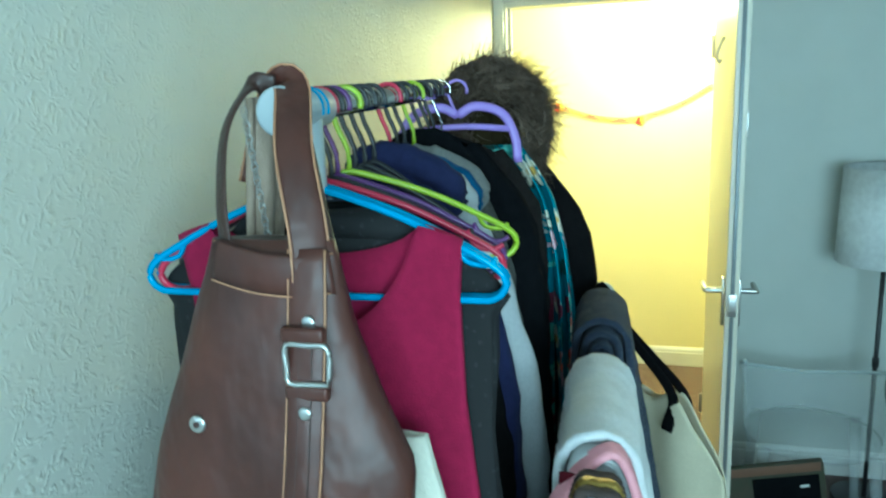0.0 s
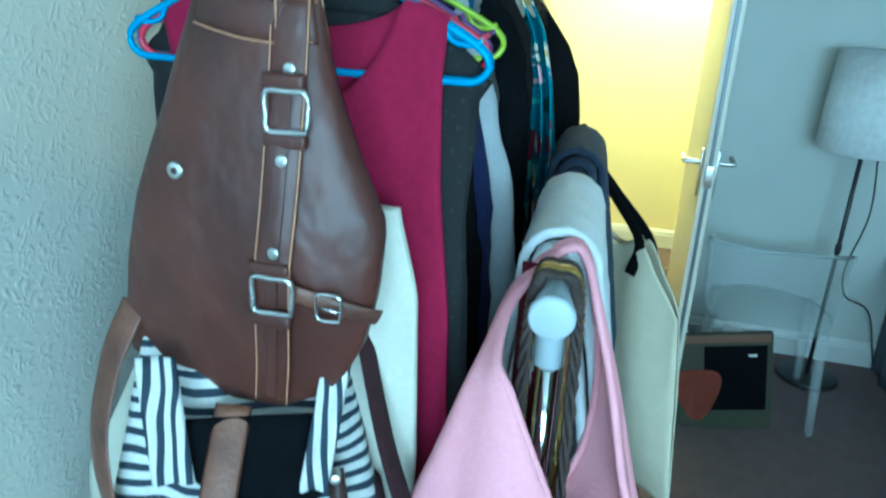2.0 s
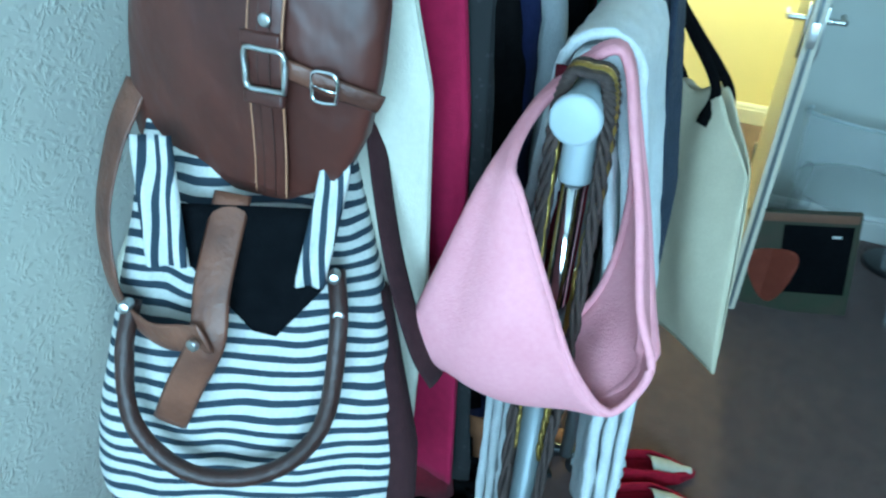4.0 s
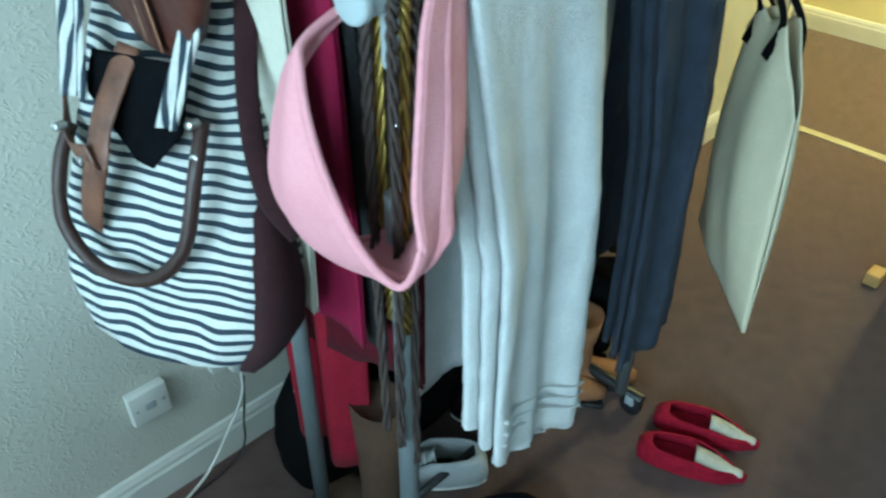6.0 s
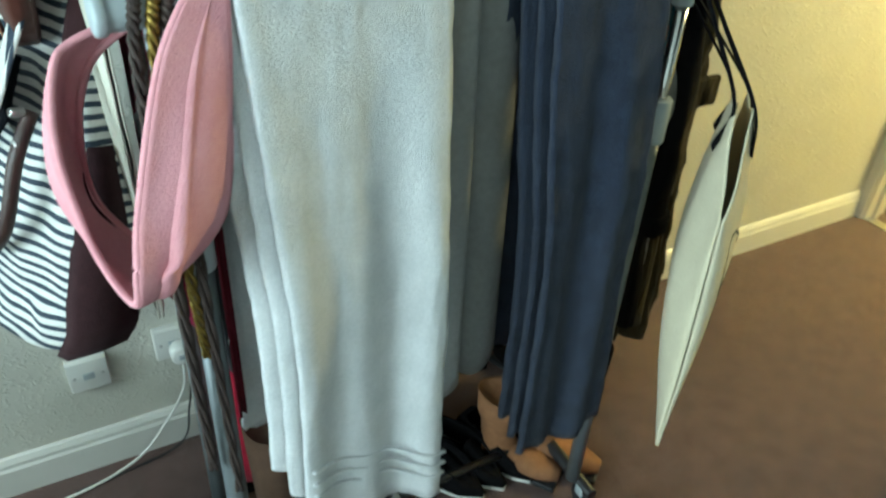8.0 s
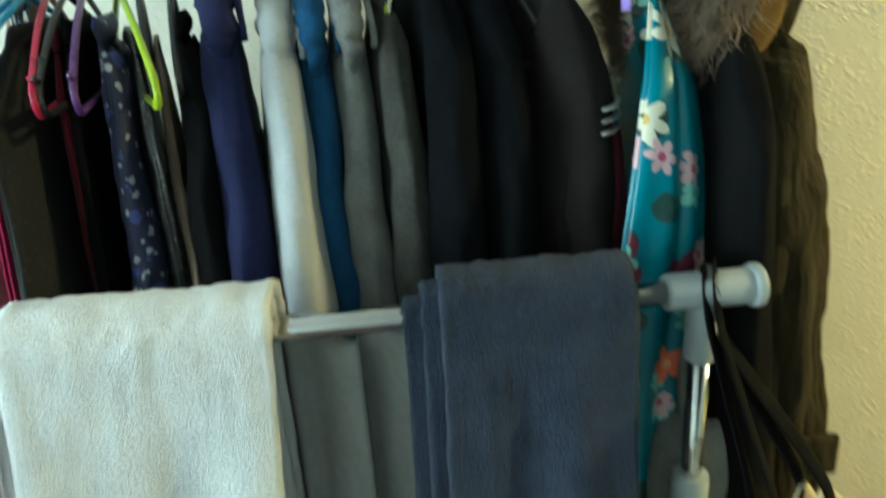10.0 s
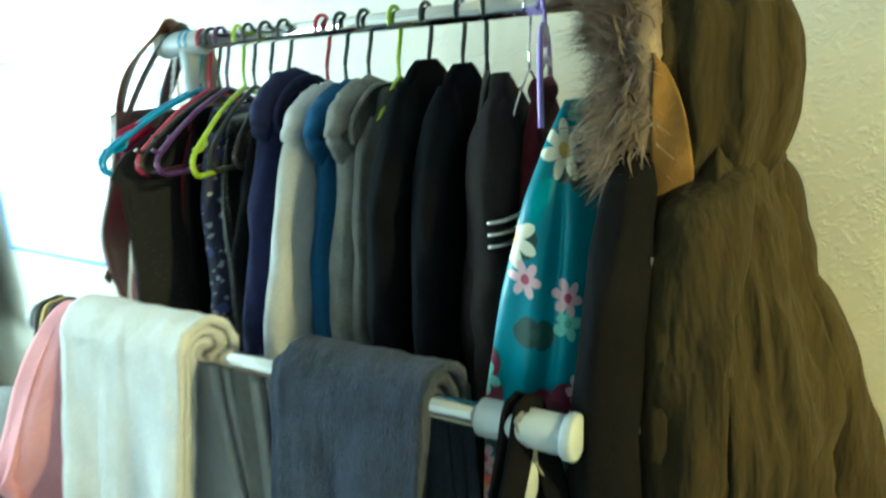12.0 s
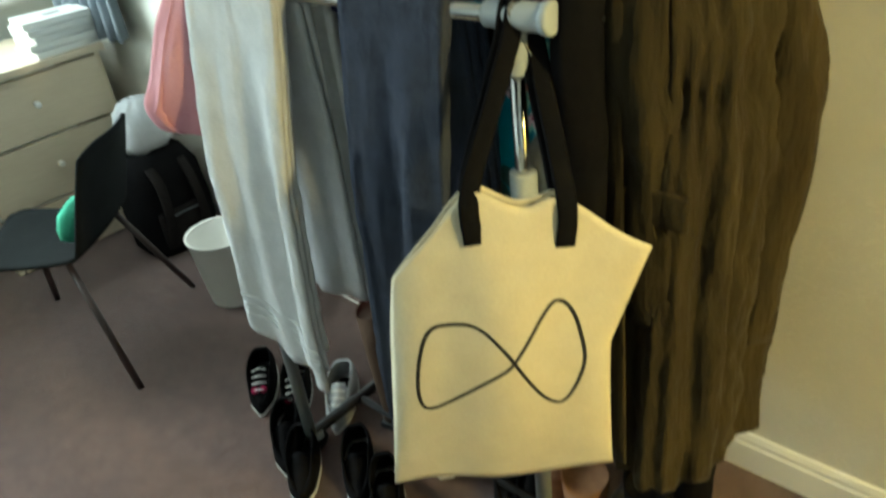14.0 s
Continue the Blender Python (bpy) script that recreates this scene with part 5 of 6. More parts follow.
part("printed_line", tube(inf, 0.0036, 6, closed=True, flat=0.45, up=(1, 0, 0)), M_INK, tote, "black printed infinity line")
for front, ua, ub in ((True, 0.44, 0.79), (False, 0.44, 0.79)):
    f = tote_fn(front)
    s = 1 if front else -1
    a, b = f(ua, 0.13), f(ub, 0.13)
    inv = tote.matrix_basis.inverted()
    r0 = low_pt(0.865 + 0.006 * s)
    h1, h2, h3 = (inv @ (r0 + Vector(o)) for o in ((0.0, -0.026, -0.03), (0, 0, 0.024), (0.0, 0.028, -0.03)))
    pts = [a + Vector((0.004 * s, 0, 0)), f(ua, 0) + Vector((0.003 * s, 0, 0)), f(ua, 0).lerp(h1, 0.6), h1, h2, h3, f(ub, 0).lerp(h3, 0.6), f(ub, 0) + Vector((0.003 * s, 0, 0)), b + Vector((0.004 * s, 0, 0))]
    part("handle", tube(spline(pts, 6), 0.0145, 8, flat=0.14, up=(1, 0.1, 0.05)), M_BLACK, tote, "black webbing handle")

# ---- grey pouch by the post ----
pch = thing("pouch", pose(0.895, -0.545, 0), "soft grey fabric pouch hanging at the post", "bag", "bags on the rack")
part("body", loft([[Vector(((0.020 + 0.055 * math.sin(math.pi * (0.08 + 0.86 * k)) ** 0.7) * math.cos(a) * (1 + 0.08 * wob(a, k * 4, 2, 1.5)), (0.015 + 0.028 * math.sin(math.pi * (0.08 + 0.86 * k)) ** 0.7) * math.sin(a), 1.10 - 0.17 * k + 0.008 * math.sin(3 * a))) for a in [2 * math.pi * j / 30 for j in range(30)]] for k in [i / 12 for i in range(13)]]), M_GREYKNIT, pch)
part("strap", tube(spline([(-0.03, 0, 1.09), (-0.035, -0.01, 1.18), (-0.03, -0.04, 1.29), (-0.03, -0.052, 1.322), (-0.025, -0.070, 1.29), (-0.01, -0.012, 1.18), (0.01, 0, 1.09)], 6), 0.005, 6, flat=0.4), M_GREYKNIT, pch)

# ---- wall sockets and cable ----
for x, z, lab, plug in ((-0.105, 0.305, "white single wall socket plate", False), (0.085, 0.330, "white wall socket with a round plug", True)):
    so = thing("wall_socket", pose(x, 0, z), lab, "wall socket")
    part("back_box", box((0, -0.010, 0), (0.086, 0.019, 0.086), 0.003), M_WPL, so)
    part("face_plate", box((0, -0.021, 0), (0.084, 0.004, 0.084), 0.0018), M_WPL, so)
    part("insert", box((0.0, -0.0245, 0), (0.024, 0.003, 0.017), 0.001), M_GREYPL, so)
    for sx in (-0.03, 0.03):
        part("screw", capped(Vector((sx, -0.0232, 0)), Vector((sx, -0.025, 0)), 0.0035, 10, 0.0006), M_SILVER, so)
plug = thing("plug", pose(0.095, -0.026, 0.318), "round white plug with a white cable", "plug")
part("body", capped(Vector((0, 0, 0)), Vector((0, -0.04, 0)), 0.026, 20, 0.006), M_WPL, plug)
part("inset", box((0, -0.041, 0), (0.018, 0.003, 0.012), 0.001), M_GREYPL, plug)
part("cable", tube(spline([(0, -0.03, -0.024), (-0.01, -0.03, -0.10), (-0.06, -0.02, -0.20), (-0.16, -0.03, -0.295), (-0.35, -0.06, -0.311), (-0.7, -0.05, -0.311)], 8), 0.0035, 8), M_WPL, plug)
cb = thing("cable", I4, "thin black cable along the skirting", "cable")
part("cord", tube(spline([(0.11, -0.03, 0.24), (0.09, -0.03, 0.12), (0.04, -0.05, 0.02), (-0.2, -0.07, 0.004)], 8), 0.0026, 6), M_BLACKPL, cb)


# ---- shoes ----
def shoe(name, m, upper, inner, label, L=0.235, open_top=True, h=0.055, heel=0.0, sole=M_WPL, toe=None):
    s = thing(name, m, label, "shoe", "shoes on the floor")
    def outline(t):
        return 0.030 + 0.014 * math.sin(math.pi * min(1, t * 1.15)) - 0.030 * max(0, t - 0.82) / 0.18 * 0.8 - 0.010 * max(0, 0.08 - t) / 0.08
    ts = [i / 20 for i in range(21)]
    loop = [(L * t, outline(t)) for t in ts] + [(L * t, -outline(t)) for t in ts[::-1]]
    part("sole", loft([[Vector((x, y * q, z + heel * max(0, 1 - x / (L * 0.5)))) for x, y in loop] for q, z in ((0.95, 0.0), (1.03, 0.004), (1.03, 0.012), (0.9, 0.013))]), sole, s)
    rings = []
    for q, k in ((1.0, 0.0), (1.02, 0.35), (0.95, 0.75), (0.86, 1.0), (0.78, 0.96)):
        rings.append([Vector((L * 0.5 + (x - L * 0.5) * (q if k < 0.9 else q * 0.97), y * q, 0.012 + heel * max(0, 1 - x / (L * 0.5)) + k * (h if x < L * 0.55 else h * max(0.35, 1 - (x - L * 0.55) / (L * 0.5) * 0.8)))) for x, y in loop])
    part("upper", loft(rings, caps=False), upper, s)
    part("insole", loft([[Vector((L * 0.5 + (x - L * 0.5) * 0.86, y * 0.86, 0.020 + heel * max(0, 1 - x / (L * 0.5)))) for x, y in loop], [Vector((L * 0.5 + (x - L * 0.5) * 0.8, y * 0.8, 0.021 + heel * max(0, 1 - x / (L * 0.5)))) for x, y in loop]]), inner, s)
    vamp = lambda u, v: Vector((L * (0.52 + 0.44 * u), outline(0.52 + 0.44 * u) * 0.93 * (2 * v - 1), 0.016 + h * max(0.30, 0.92 - 0.75 * u) * (1 - 0.55 * (2 * v - 1) ** 2)))
    part("vamp", sheet(vamp, 10, 10, 0.002), toe or upper, s)
    return s


M_REDV = cloth("red_velvet_lace", (0.34, 0.008, 0.03), (0.20, 0.005, 0.02), scale=60)
M_WCANV = cloth("white_canvas", (0.60, 0.60, 0.55))
for x, y, a in ((0.785, -0.715, -66), (0.900, -0.690, -66)):
    shoe("slipper", pose(x, y, 0.0, 0, 0, a), M_REDV, M_REDV, "red lace slipper with a white toe on the carpet", 0.26, h=0.045, toe=M_WCANV, sole=M_REDV)
for x, y, a, up, lab in ((0.455, -0.500, 138, M_LGREY, "grey canvas lace-up sneaker with a white sole"), (0.40, -0.30, 120, M_LGREY, "grey canvas lace-up sneaker with a white sole"),
                         (-0.36, -0.50, -40, M_BLACK, "dark sneaker with a pink pattern and white sole"), (-0.23, -0.46, -42, M_BLACK, "dark sneaker with a pink pattern and white sole"),
                         (-0.08, -0.38, -50, M_LGREY, "pale grey canvas shoe on the carpet"), (0.54, -0.30, -60, M_BLACK, "black flat shoe under the rack"),
                         (0.62, -0.29, -65, M_BLACK, "black flat shoe under the rack"), (0.72, -0.30, -70, M_BLACK, "black flat shoe under the rack"), (0.16, -0.55, -42, M_BLACK, "black flat shoe under the rack"), (0.30, -0.58, -40, M_BLACK, "black flat shoe under the rack"), (-0.10, -0.60, -40, M_BLACK, "black flat shoe beside the rack foot"), (0.03, -0.64, -42, M_BLACK, "black flat shoe beside the rack foot")):
    s = shoe("sneaker", pose(x, y, 0.0, 0, 0, a), up, M_BLACK, lab, 0.25, h=0.085)
    for k in range(0 if "flat" in lab else 4):
        part("lace", tube(spline([(0.125 + 0.022 * k, -0.022, 0.083 - 0.008 * k), (0.130 + 0.022 * k, 0, 0.092 - 0.009 * k), (0.125 + 0.022 * k, 0.022, 0.083 - 0.008 * k)], 4), 0.0025, 6), M_WPL, s)
    if "pink" in lab:
        for k in (-1, 1):
            part("patch", capped(Vector((0.19, 0.013 * k, 0.055)), Vector((0.192, 0.013 * k, 0.064)), 0.012, 10, 0.003), M_MAGENTA, s)
M_TAN = material("tan_suede", (0.30, 0.14, 0.06), (0.20, 0.09, 0.04), rough=0.85, scale=50, bump=0.3)


def boot(m, mat, label, hh):
    b = thing("boot", m, label, "boot", "shoes on the floor")
    rg = []
    for z, a, r in ((0.03, 0.0, 0.040), (0.08, 0.0, 0.039), (0.14, -0.004, 0.040), (hh * 0.7, -0.006, 0.048), (hh, -0.004, 0.054), (hh - 0.008, -0.004, 0.049)):
        rg.append([Vector((a + r * 1.15 * math.cos(t), r * math.sin(t), z + 0.006 * math.sin(2 * t))) for t in [2 * math.pi * j / 22 for j in range(22)]])
    part("shaft", loft(rg), mat, b)
    rg = []
    for k in range(9):
        t = k / 8
        x = -0.03 + 0.20 * t
        w = 0.036 + 0.008 * math.sin(t * 3) - 0.02 * max(0, t - 0.8) / 0.2
        hgt = 0.075 * (1 - t) + 0.036 * t
        rg.append([Vector((x, w * math.cos(a), 0.014 + hgt * (0.5 + 0.5 * math.sin(a)))) for a in [2 * math.pi * j / 16 for j in range(16)]])
    part("foot", loft(rg), mat, b)
    part("heel", box((-0.022, 0, 0.012), (0.05, 0.062, 0.024), 0.004), M_BLACKPL, b)
    part("sole", box((0.085, 0, 0.008), (0.17, 0.075, 0.014), 0.005), M_BLACKPL, b)


boot(pose(0.76, -0.42, 0, 0, 0, -55), M_TAN, "tan suede ankle boot under the rack", 0.24)
boot(pose(0.86, -0.45, 0, 0, 0, -52), M_TAN, "tan suede ankle boot under the rack", 0.24)
boot(pose(1.00, -0.42, 0, 0, 0, 110), M_BLACK, "black leather boot under the parka", 0.30)
boot(pose(1.02, -0.25, 0, 0, 0, 110), M_BLACK, "black leather boot under the parka", 0.30)
boot(pose(0.19, -0.42, 0, 0, 0, 100), cloth("brown_suede", (0.10, 0.06, 0.04)), "tall brown suede boot under the rack", 0.42)

# ---- door ----
dr = thing("door_1", pose(XE - 0.02, DY1 + 0.012, 0, 0, 0, 0.5), "cream-painted flush door standing open with lever handles", "door", kind=S)
part("leaf", box((-0.425, -0.022, 1.02), (0.83, 0.042, 2.02), 0.003), M_DOOR, dr, smooth=False)
part("edge_strip", box((-0.8425, -0.022, 1.02), (0.006, 0.012, 2.0), 0.001), M_GREYPOST, dr, "dark draught strip on the door edge")
for s, yb in ((1, 0.0), (-1, -0.044)):
    part("handle_plate", box((-0.785, yb + 0.004 * s, 1.0), (0.042, 0.009, 0.16), 0.003), M_SILVER, dr)
    part("lever", tube(spline([(-0.785, yb, 1.035), (-0.785, yb + 0.05 * s, 1.035), (-0.775, yb + 0.058 * s, 1.035), (-0.69, yb + 0.058 * s, 1.034)], 5), 0.009, 10), M_SILVER, dr)
part("latch", box((-0.8468, -0.022, 1.0), (0.003, 0.026, 0.075), 0.001), M_SILVER, dr)
part("bolt_plate", box((-0.80, -0.047, 1.58), (0.034, 0.006, 0.085), 0.002), M_SILVER, dr)
part("coat_hook", tube(spline([(-0.46, 0.002, 1.86), (-0.46, 0.012, 1.84), (-0.46, 0.024, 1.80), (-0.46, 0.018, 1.775), (-0.46, 0.010, 1.785)], 5), 0.0045, 8), M_SILVER, dr)
for z in (0.25, 1.80):
    part("hinge", capped(Vector((0.002, 0.004, z)), Vector((0.002, 0.004, z + 0.09)), 0.007, 12, 0.002), M_SILVER, dr)
dw = tagged(part("door_stop", box((1.905, -0.87, 0.022), (0.07, 0.045, 0.044), 0.006), material("pine_wood", (0.48, 0.30, 0.10), rough=0.6, scale=20, stretch=(1, 8, 8))), "small pine wedge on the carpet by the door", "door stop")

# ---- far side of the room ----
lamp = thing("floor_lamp", pose(2.53, -1.545, 0), "floor lamp with a white drum shade and thin black stem", "floor lamp")
part("base", capped(Vector((0, 0, 0)), Vector((0, 0, 0.022)), 0.125, 32, 0.005), M_BLACKPL, lamp)
part("stem", cyl((0, 0, 0.02), (0, 0, 1.18), 0.009, 12), M_BLACKPL, lamp)
part("stem_joint", capped(Vector((0, 0, 0.58)), Vector((0, 0, 0.62)), 0.013, 14, 0.003), M_BLACKPL, lamp)
M_SHADE = material("white_paper_shade", (0.78, 0.80, 0.80), rough=0.8, scale=40, bump=0.1)
part("shade", loft([[Vector((r * math.cos(a), r * math.sin(a), z)) for a in [2 * math.pi * j / 40 for j in range(40)]] for r, z in ((0.160, 1.375), (0.163, 1.377), (0.172, 1.01), (0.169, 1.008), (0.157, 1.372))], caps=False), M_SHADE, lamp)
part("bulb", loft([[Vector((r * math.cos(a), r * math.sin(a), z)) for a in [2 * math.pi * j / 16 for j in range(16)]] for r, z in ((0.012, 1.18), (0.016, 1.2), (0.03, 1.24), (0.02, 1.27), (0.003, 1.28))]), M_WPL, lamp)
part("flex", tube(spline([(0.02, -0.06, 1.02), (0.03, -0.09, 0.75), (0.06, -0.06, 0.5), (0.10, -0.10, 0.36), (0.15, -0.22, 0.28), (0.17, -0.30, 0.03)], 8), 0.0035, 6), M_BLACKPL, lamp)

ac = thing("plastic_chair", pose(2.27, -1.28, 0, 0, 0, 178), "clear acrylic tub chair by the far wall", "chair")
M_CLEAR = material("clear_acrylic", (0.75, 0.80, 0.80), rough=0.12, scale=20, alpha=0.22)
M_RIM = material("frosted_acrylic_edge", (0.66, 0.72, 0.72), rough=0.25, scale=20, alpha=0.8)


def shell(u, v):
    a = radians(-105 + 210 * u)
    dip = 0.55 + 0.14 * abs(2 * u - 1) ** 1.5
    return Vector((-0.24 * math.cos(a) * (0.9 + 0.12 * v), 0.25 * math.sin(a) * (0.92 + 0.1 * v), 0.40 + (dip - 0.40) * v))


part("back_shell", sheet(shell, 32, 8, 0.008), M_CLEAR, ac)
part("rim", tube([shell(i / 48, 1.0) for i in range(49)], 0.007, 8), M_RIM, ac)
part("seat", loft([[Vector((0.235 * math.cos(a), 0.235 * math.sin(a), z)) for a in [2 * math.pi * j / 32 for j in range(32)]] for z in (0.39, 0.40, 0.405)]), M_CLEAR, ac)
for x in (-0.17, 0.18):
    for y in (-0.18, 0.18):
        part("leg", tube([(x, y, 0.40), (x * 1.15, y * 1.15, 0.0)], lambda t: 0.022 - 0.006 * t, 12), M_CLEAR, ac)
art = thing("canvas_picture", pose(2.00, -1.155, 0.0, 0, 9, 96), "dark canvas painted with a salmon shape leaning on a chair", "picture")
M_ARTG = material("dark_green_paint", (0.035, 0.05, 0.025), (0.06, 0.045, 0.03), rough=0.6, scale=18, bump=0.2)
part("canvas", box((0, 0, 0.20), (0.36, 0.03, 0.40), 0.003), M_ARTG, art, smooth=False)
part("black_area", box((-0.05, 0.0165, 0.22), (0.22, 0.002, 0.27), 0.0008), M_BLACKB, art)
part("brown_area", box((0, 0.0165, 0.383), (0.34, 0.002, 0.032), 0.0008), material("brown_paint", (0.16, 0.085, 0.05), rough=0.6, scale=20), art)
blob = bmesh.new()
vs = [blob.verts.new((0.085 + 0.085 * math.cos(a) * (1 + 0.25 * math.sin(a)), 0.0192, 0.17 + 0.11 * math.sin(a) + 0.02 * math.cos(2 * a))) for a in [2 * math.pi * j / 28 for j in range(28)]]
f = blob.faces.new(vs)
bmesh.ops.solidify(blob, geom=[f], thickness=0.002)
part("salmon_shape", blob, material("salmon_paint", (0.50, 0.13, 0.08), (0.40, 0.10, 0.06), rough=0.6, scale=25), art)
part("label", box((-0.11, 0.018, 0.315), (0.03, 0.002, 0.009), 0.0005), M_WPL, art)

bed = thing("bed", pose(1.95, -2.35, 0), "bed with grey valance and pale patterned bedding", "bed")
M_VAL = cloth("grey_blue_valance", (0.16, 0.18, 0.22), (0.12, 0.14, 0.18))
part("valance", sheet(lambda u, v: Vector((-0.95 + 1.70 * u, 0.50 + 0.012 * math.sin(u * 70), 0.46 - 0.455 * v)), 90, 4, 0.006), M_VAL, bed)
part("mattress", box((-0.10, 0.0, 0.40), (1.68, 0.98, 0.24), 0.04), M_VAL, bed)
M_DUVET = printed("pale_print_bedding", (0.55, 0.57, 0.60), [((0.30, 0.32, 0.38), 16, 0.28), ((0.66, 0.66, 0.62), 22, 0.25)], 1, rough=0.9)
part("duvet", sheet(lambda u, v: Vector((-0.92 + 1.66 * u, 0.54 - 1.0 * v, 0.58 + 0.05 * wob(u * 5, v * 5, 0, 1.5) - 0.08 * max(0, 1 - v * 8) ** 2)), 40, 30, 0.03), M_DUVET, bed)
part("pillow", loft([[Vector((0.55 + 0.20 * q * math.copysign(abs(math.cos(a)) ** 0.6, math.cos(a)), 0.22 + 0.30 * q * math.copysign(abs(math.sin(a)) ** 0.6, math.sin(a)), 0.62 + z)) for a in [2 * math.pi * j / 32 for j in range(32)]] for q, z in ((0.8, 0), (1, 0.05), (0.97, 0.10), (0.75, 0.15), (0.3, 0.175))]), M_DUVET, bed)

# ---- hall garland ----
M_RED = material("red_paper", (0.55, 0.02, 0.015), rough=0.6, scale=30)
M_YEL = material("yellow_paper", (0.75, 0.55, 0.04), rough=0.6, scale=30)
gl = thing("paper_garland", I4, "red and yellow paper chain hung on the hall wall", "garland")
gp = spline([(3.955, 0.12, 1.72), (3.955, -0.10, 1.60), (3.955, -0.32, 1.52), (3.955, -0.55, 1.50), (3.955, -0.80, 1.57), (3.955, -0.98, 1.67)], 11)
for i in range(len(gp) - 1):
    a, b = gp[i], gp[i + 1]
    c = (a + b) / 2
    d = (b - a).normalized()
    n = Vector((0, -d.z, d.y))
    lk = [c + d * 0.020 * math.cos(t) + n * 0.008 * math.sin(t) for t in [2 * math.pi * j / 14 for j in range(14)]]
    part("paper_link", tube(lk, 0.0028, 6, closed=True), M_RED if (i // 4) % 2 else M_YEL, gl)
for y, z in ((-0.13, 1.575), (-0.60, 1.49)):
    for k in range(4):
        part("paper_bow", box((3.957, y + 0.022 * (k % 2) - 0.011, z + 0.020 * (k // 2) - 0.01), (0.012, 0.026, 0.018), 0.004, Matrix.Rotation(0.6 * k, 3, 'X')), M_RED if k % 2 else M_YEL, gl)
hb = thing("hall_light", pose(3.36, -0.80, 0), "bare warm bulb on a short flex in the hall", "ceiling light")
part("flex", cyl((0, 0, 2.22), (0, 0, ZC), 0.004, 8), M_WPL, hb)
part("holder", capped(Vector((0, 0, 2.185)), Vector((0, 0, 2.235)), 0.02, 16, 0.004), M_WPL, hb)
bulb = part("bulb", loft([[Vector((r * math.cos(a), r * math.sin(a), z)) for a in [2 * math.pi * j / 18 for j in range(18)]] for r, z in ((0.012, 2.19), (0.018, 2.175), (0.030, 2.14), (0.026, 2.10), (0.004, 2.088))]), emitter("warm_bulb_glass", (1.0, 0.80, 0.45), 18), hb)
bulb.visible_shadow = False

# ---- desk side ----
M_DESK = material("pale_wood_veneer", (0.58, 0.50, 0.37), (0.52, 0.44, 0.32), rough=0.45, scale=14, stretch=(8, 1, 8), bump=0.05)
desk = thing("desk", pose(-2.30, -1.36, 0), "pale wooden desk with drawers under the window", "desk")
DX = 0.56
part("desktop", box((DX / 2, 0.0, 0.815), (DX + 0.02, 2.5, 0.03), 0.004), M_DESK, desk, smooth=False)
part("side_panel", box((DX / 2 - 0.01, 1.225, 0.40), (DX - 0.04, 0.022, 0.795), 0.002), M_DESK, desk, smooth=False)
part("side_panel", box((DX / 2 - 0.01, 0.60, 0.40), (DX - 0.04, 0.022, 0.795), 0.002), M_DESK, desk, smooth=False)
part("side_panel", box((DX / 2 - 0.01, -1.225, 0.40), (DX - 0.04, 0.022, 0.795), 0.002), M_DESK, desk, smooth=False)
for k in range(3):
    dwr = part("drawer", box((DX - 0.02, 0.9125, 0.66 - 0.262 * k), (0.02, 0.596, 0.25), 0.003), M_DESK, desk, smooth=False)
    part("knob", capped(Vector((DX - 0.01, 0.9125, 0.67 - 0.262 * k)), Vector((DX + 0.014, 0.9125, 0.67 - 0.262 * k)), 0.013, 16, 0.004), M_WPL, dwr)
M_PAGES = material("book_cover_white", (0.66, 0.68, 0.66), (0.60, 0.62, 0.60), rough=0.5, scale=20)
for k, (w, l, rz) in enumerate(((0.21, 0.29, 3), (0.205, 0.285, -4), (0.20, 0.27, 5), (0.215, 0.28, 0), (0.20, 0.27, -6))):
    bk = thing("book", pose(-1.86, -0.235, 0.8305 + 0.0285 * k, 0, 0, rz), "pale paperback book in a stack on the desk", "book", "books on the desk")
    part("cover", box((0, 0, 0.002), (w, l, 0.003), 0.0008), M_PAGES, bk, smooth=False)
    part("pages", box((-0.002, 0, 0.0135), (w - 0.008, l - 0.008, 0.0185), 0.001), M_CREAM, bk, smooth=False)
    part("cover", box((0, 0, 0.0247), (w, l, 0.003), 0.0008), M_PAGES, bk, smooth=False)
    part("spine", box((w / 2, 0, 0.0135), (0.003, l, 0.025), 0.0008), M_PAGES, bk, smooth=False)
    if k == 4:
        part("cover_picture", box((0, 0.01, 0.0268), (0.06, 0.07, 0.001), 0.0002), M_GREYPOST, bk)
spk = thing("radio", pose(-2.10, -0.72, 0.8305), "dark blue-black radio on the desk", "radio")
part("case", box((0, 0, 0.065), (0.10, 0.34, 0.13), 0.008), material("dark_blue_case", (0.03, 0.045, 0.08), rough=0.5, scale=30), spk, smooth=False)
part("dial", capped(Vector((0.05, 0.03, 0.06)), Vector((0.058, 0.03, 0.06)), 0.018, 20, 0.003), M_SILVER, spk)
part("display", box((0.0515, 0.03, 0.025), (0.004, 0.12, 0.03), 0.001), M_BLUEPL, spk)
for k in range(3):
    pp = thing("paper_sheet", pose(-1.98 - 0.05 * k, -0.95 - 0.16 * k, 0.8305 + 0.0012 * k, 0, 0, 14 * k - 9), "loose white paper on the desk", "paper", "papers on the desk")
    part("sheet", box((0, 0, 0.0006), (0.21, 0.297, 0.001)), M_PAGES, pp, smooth=False)

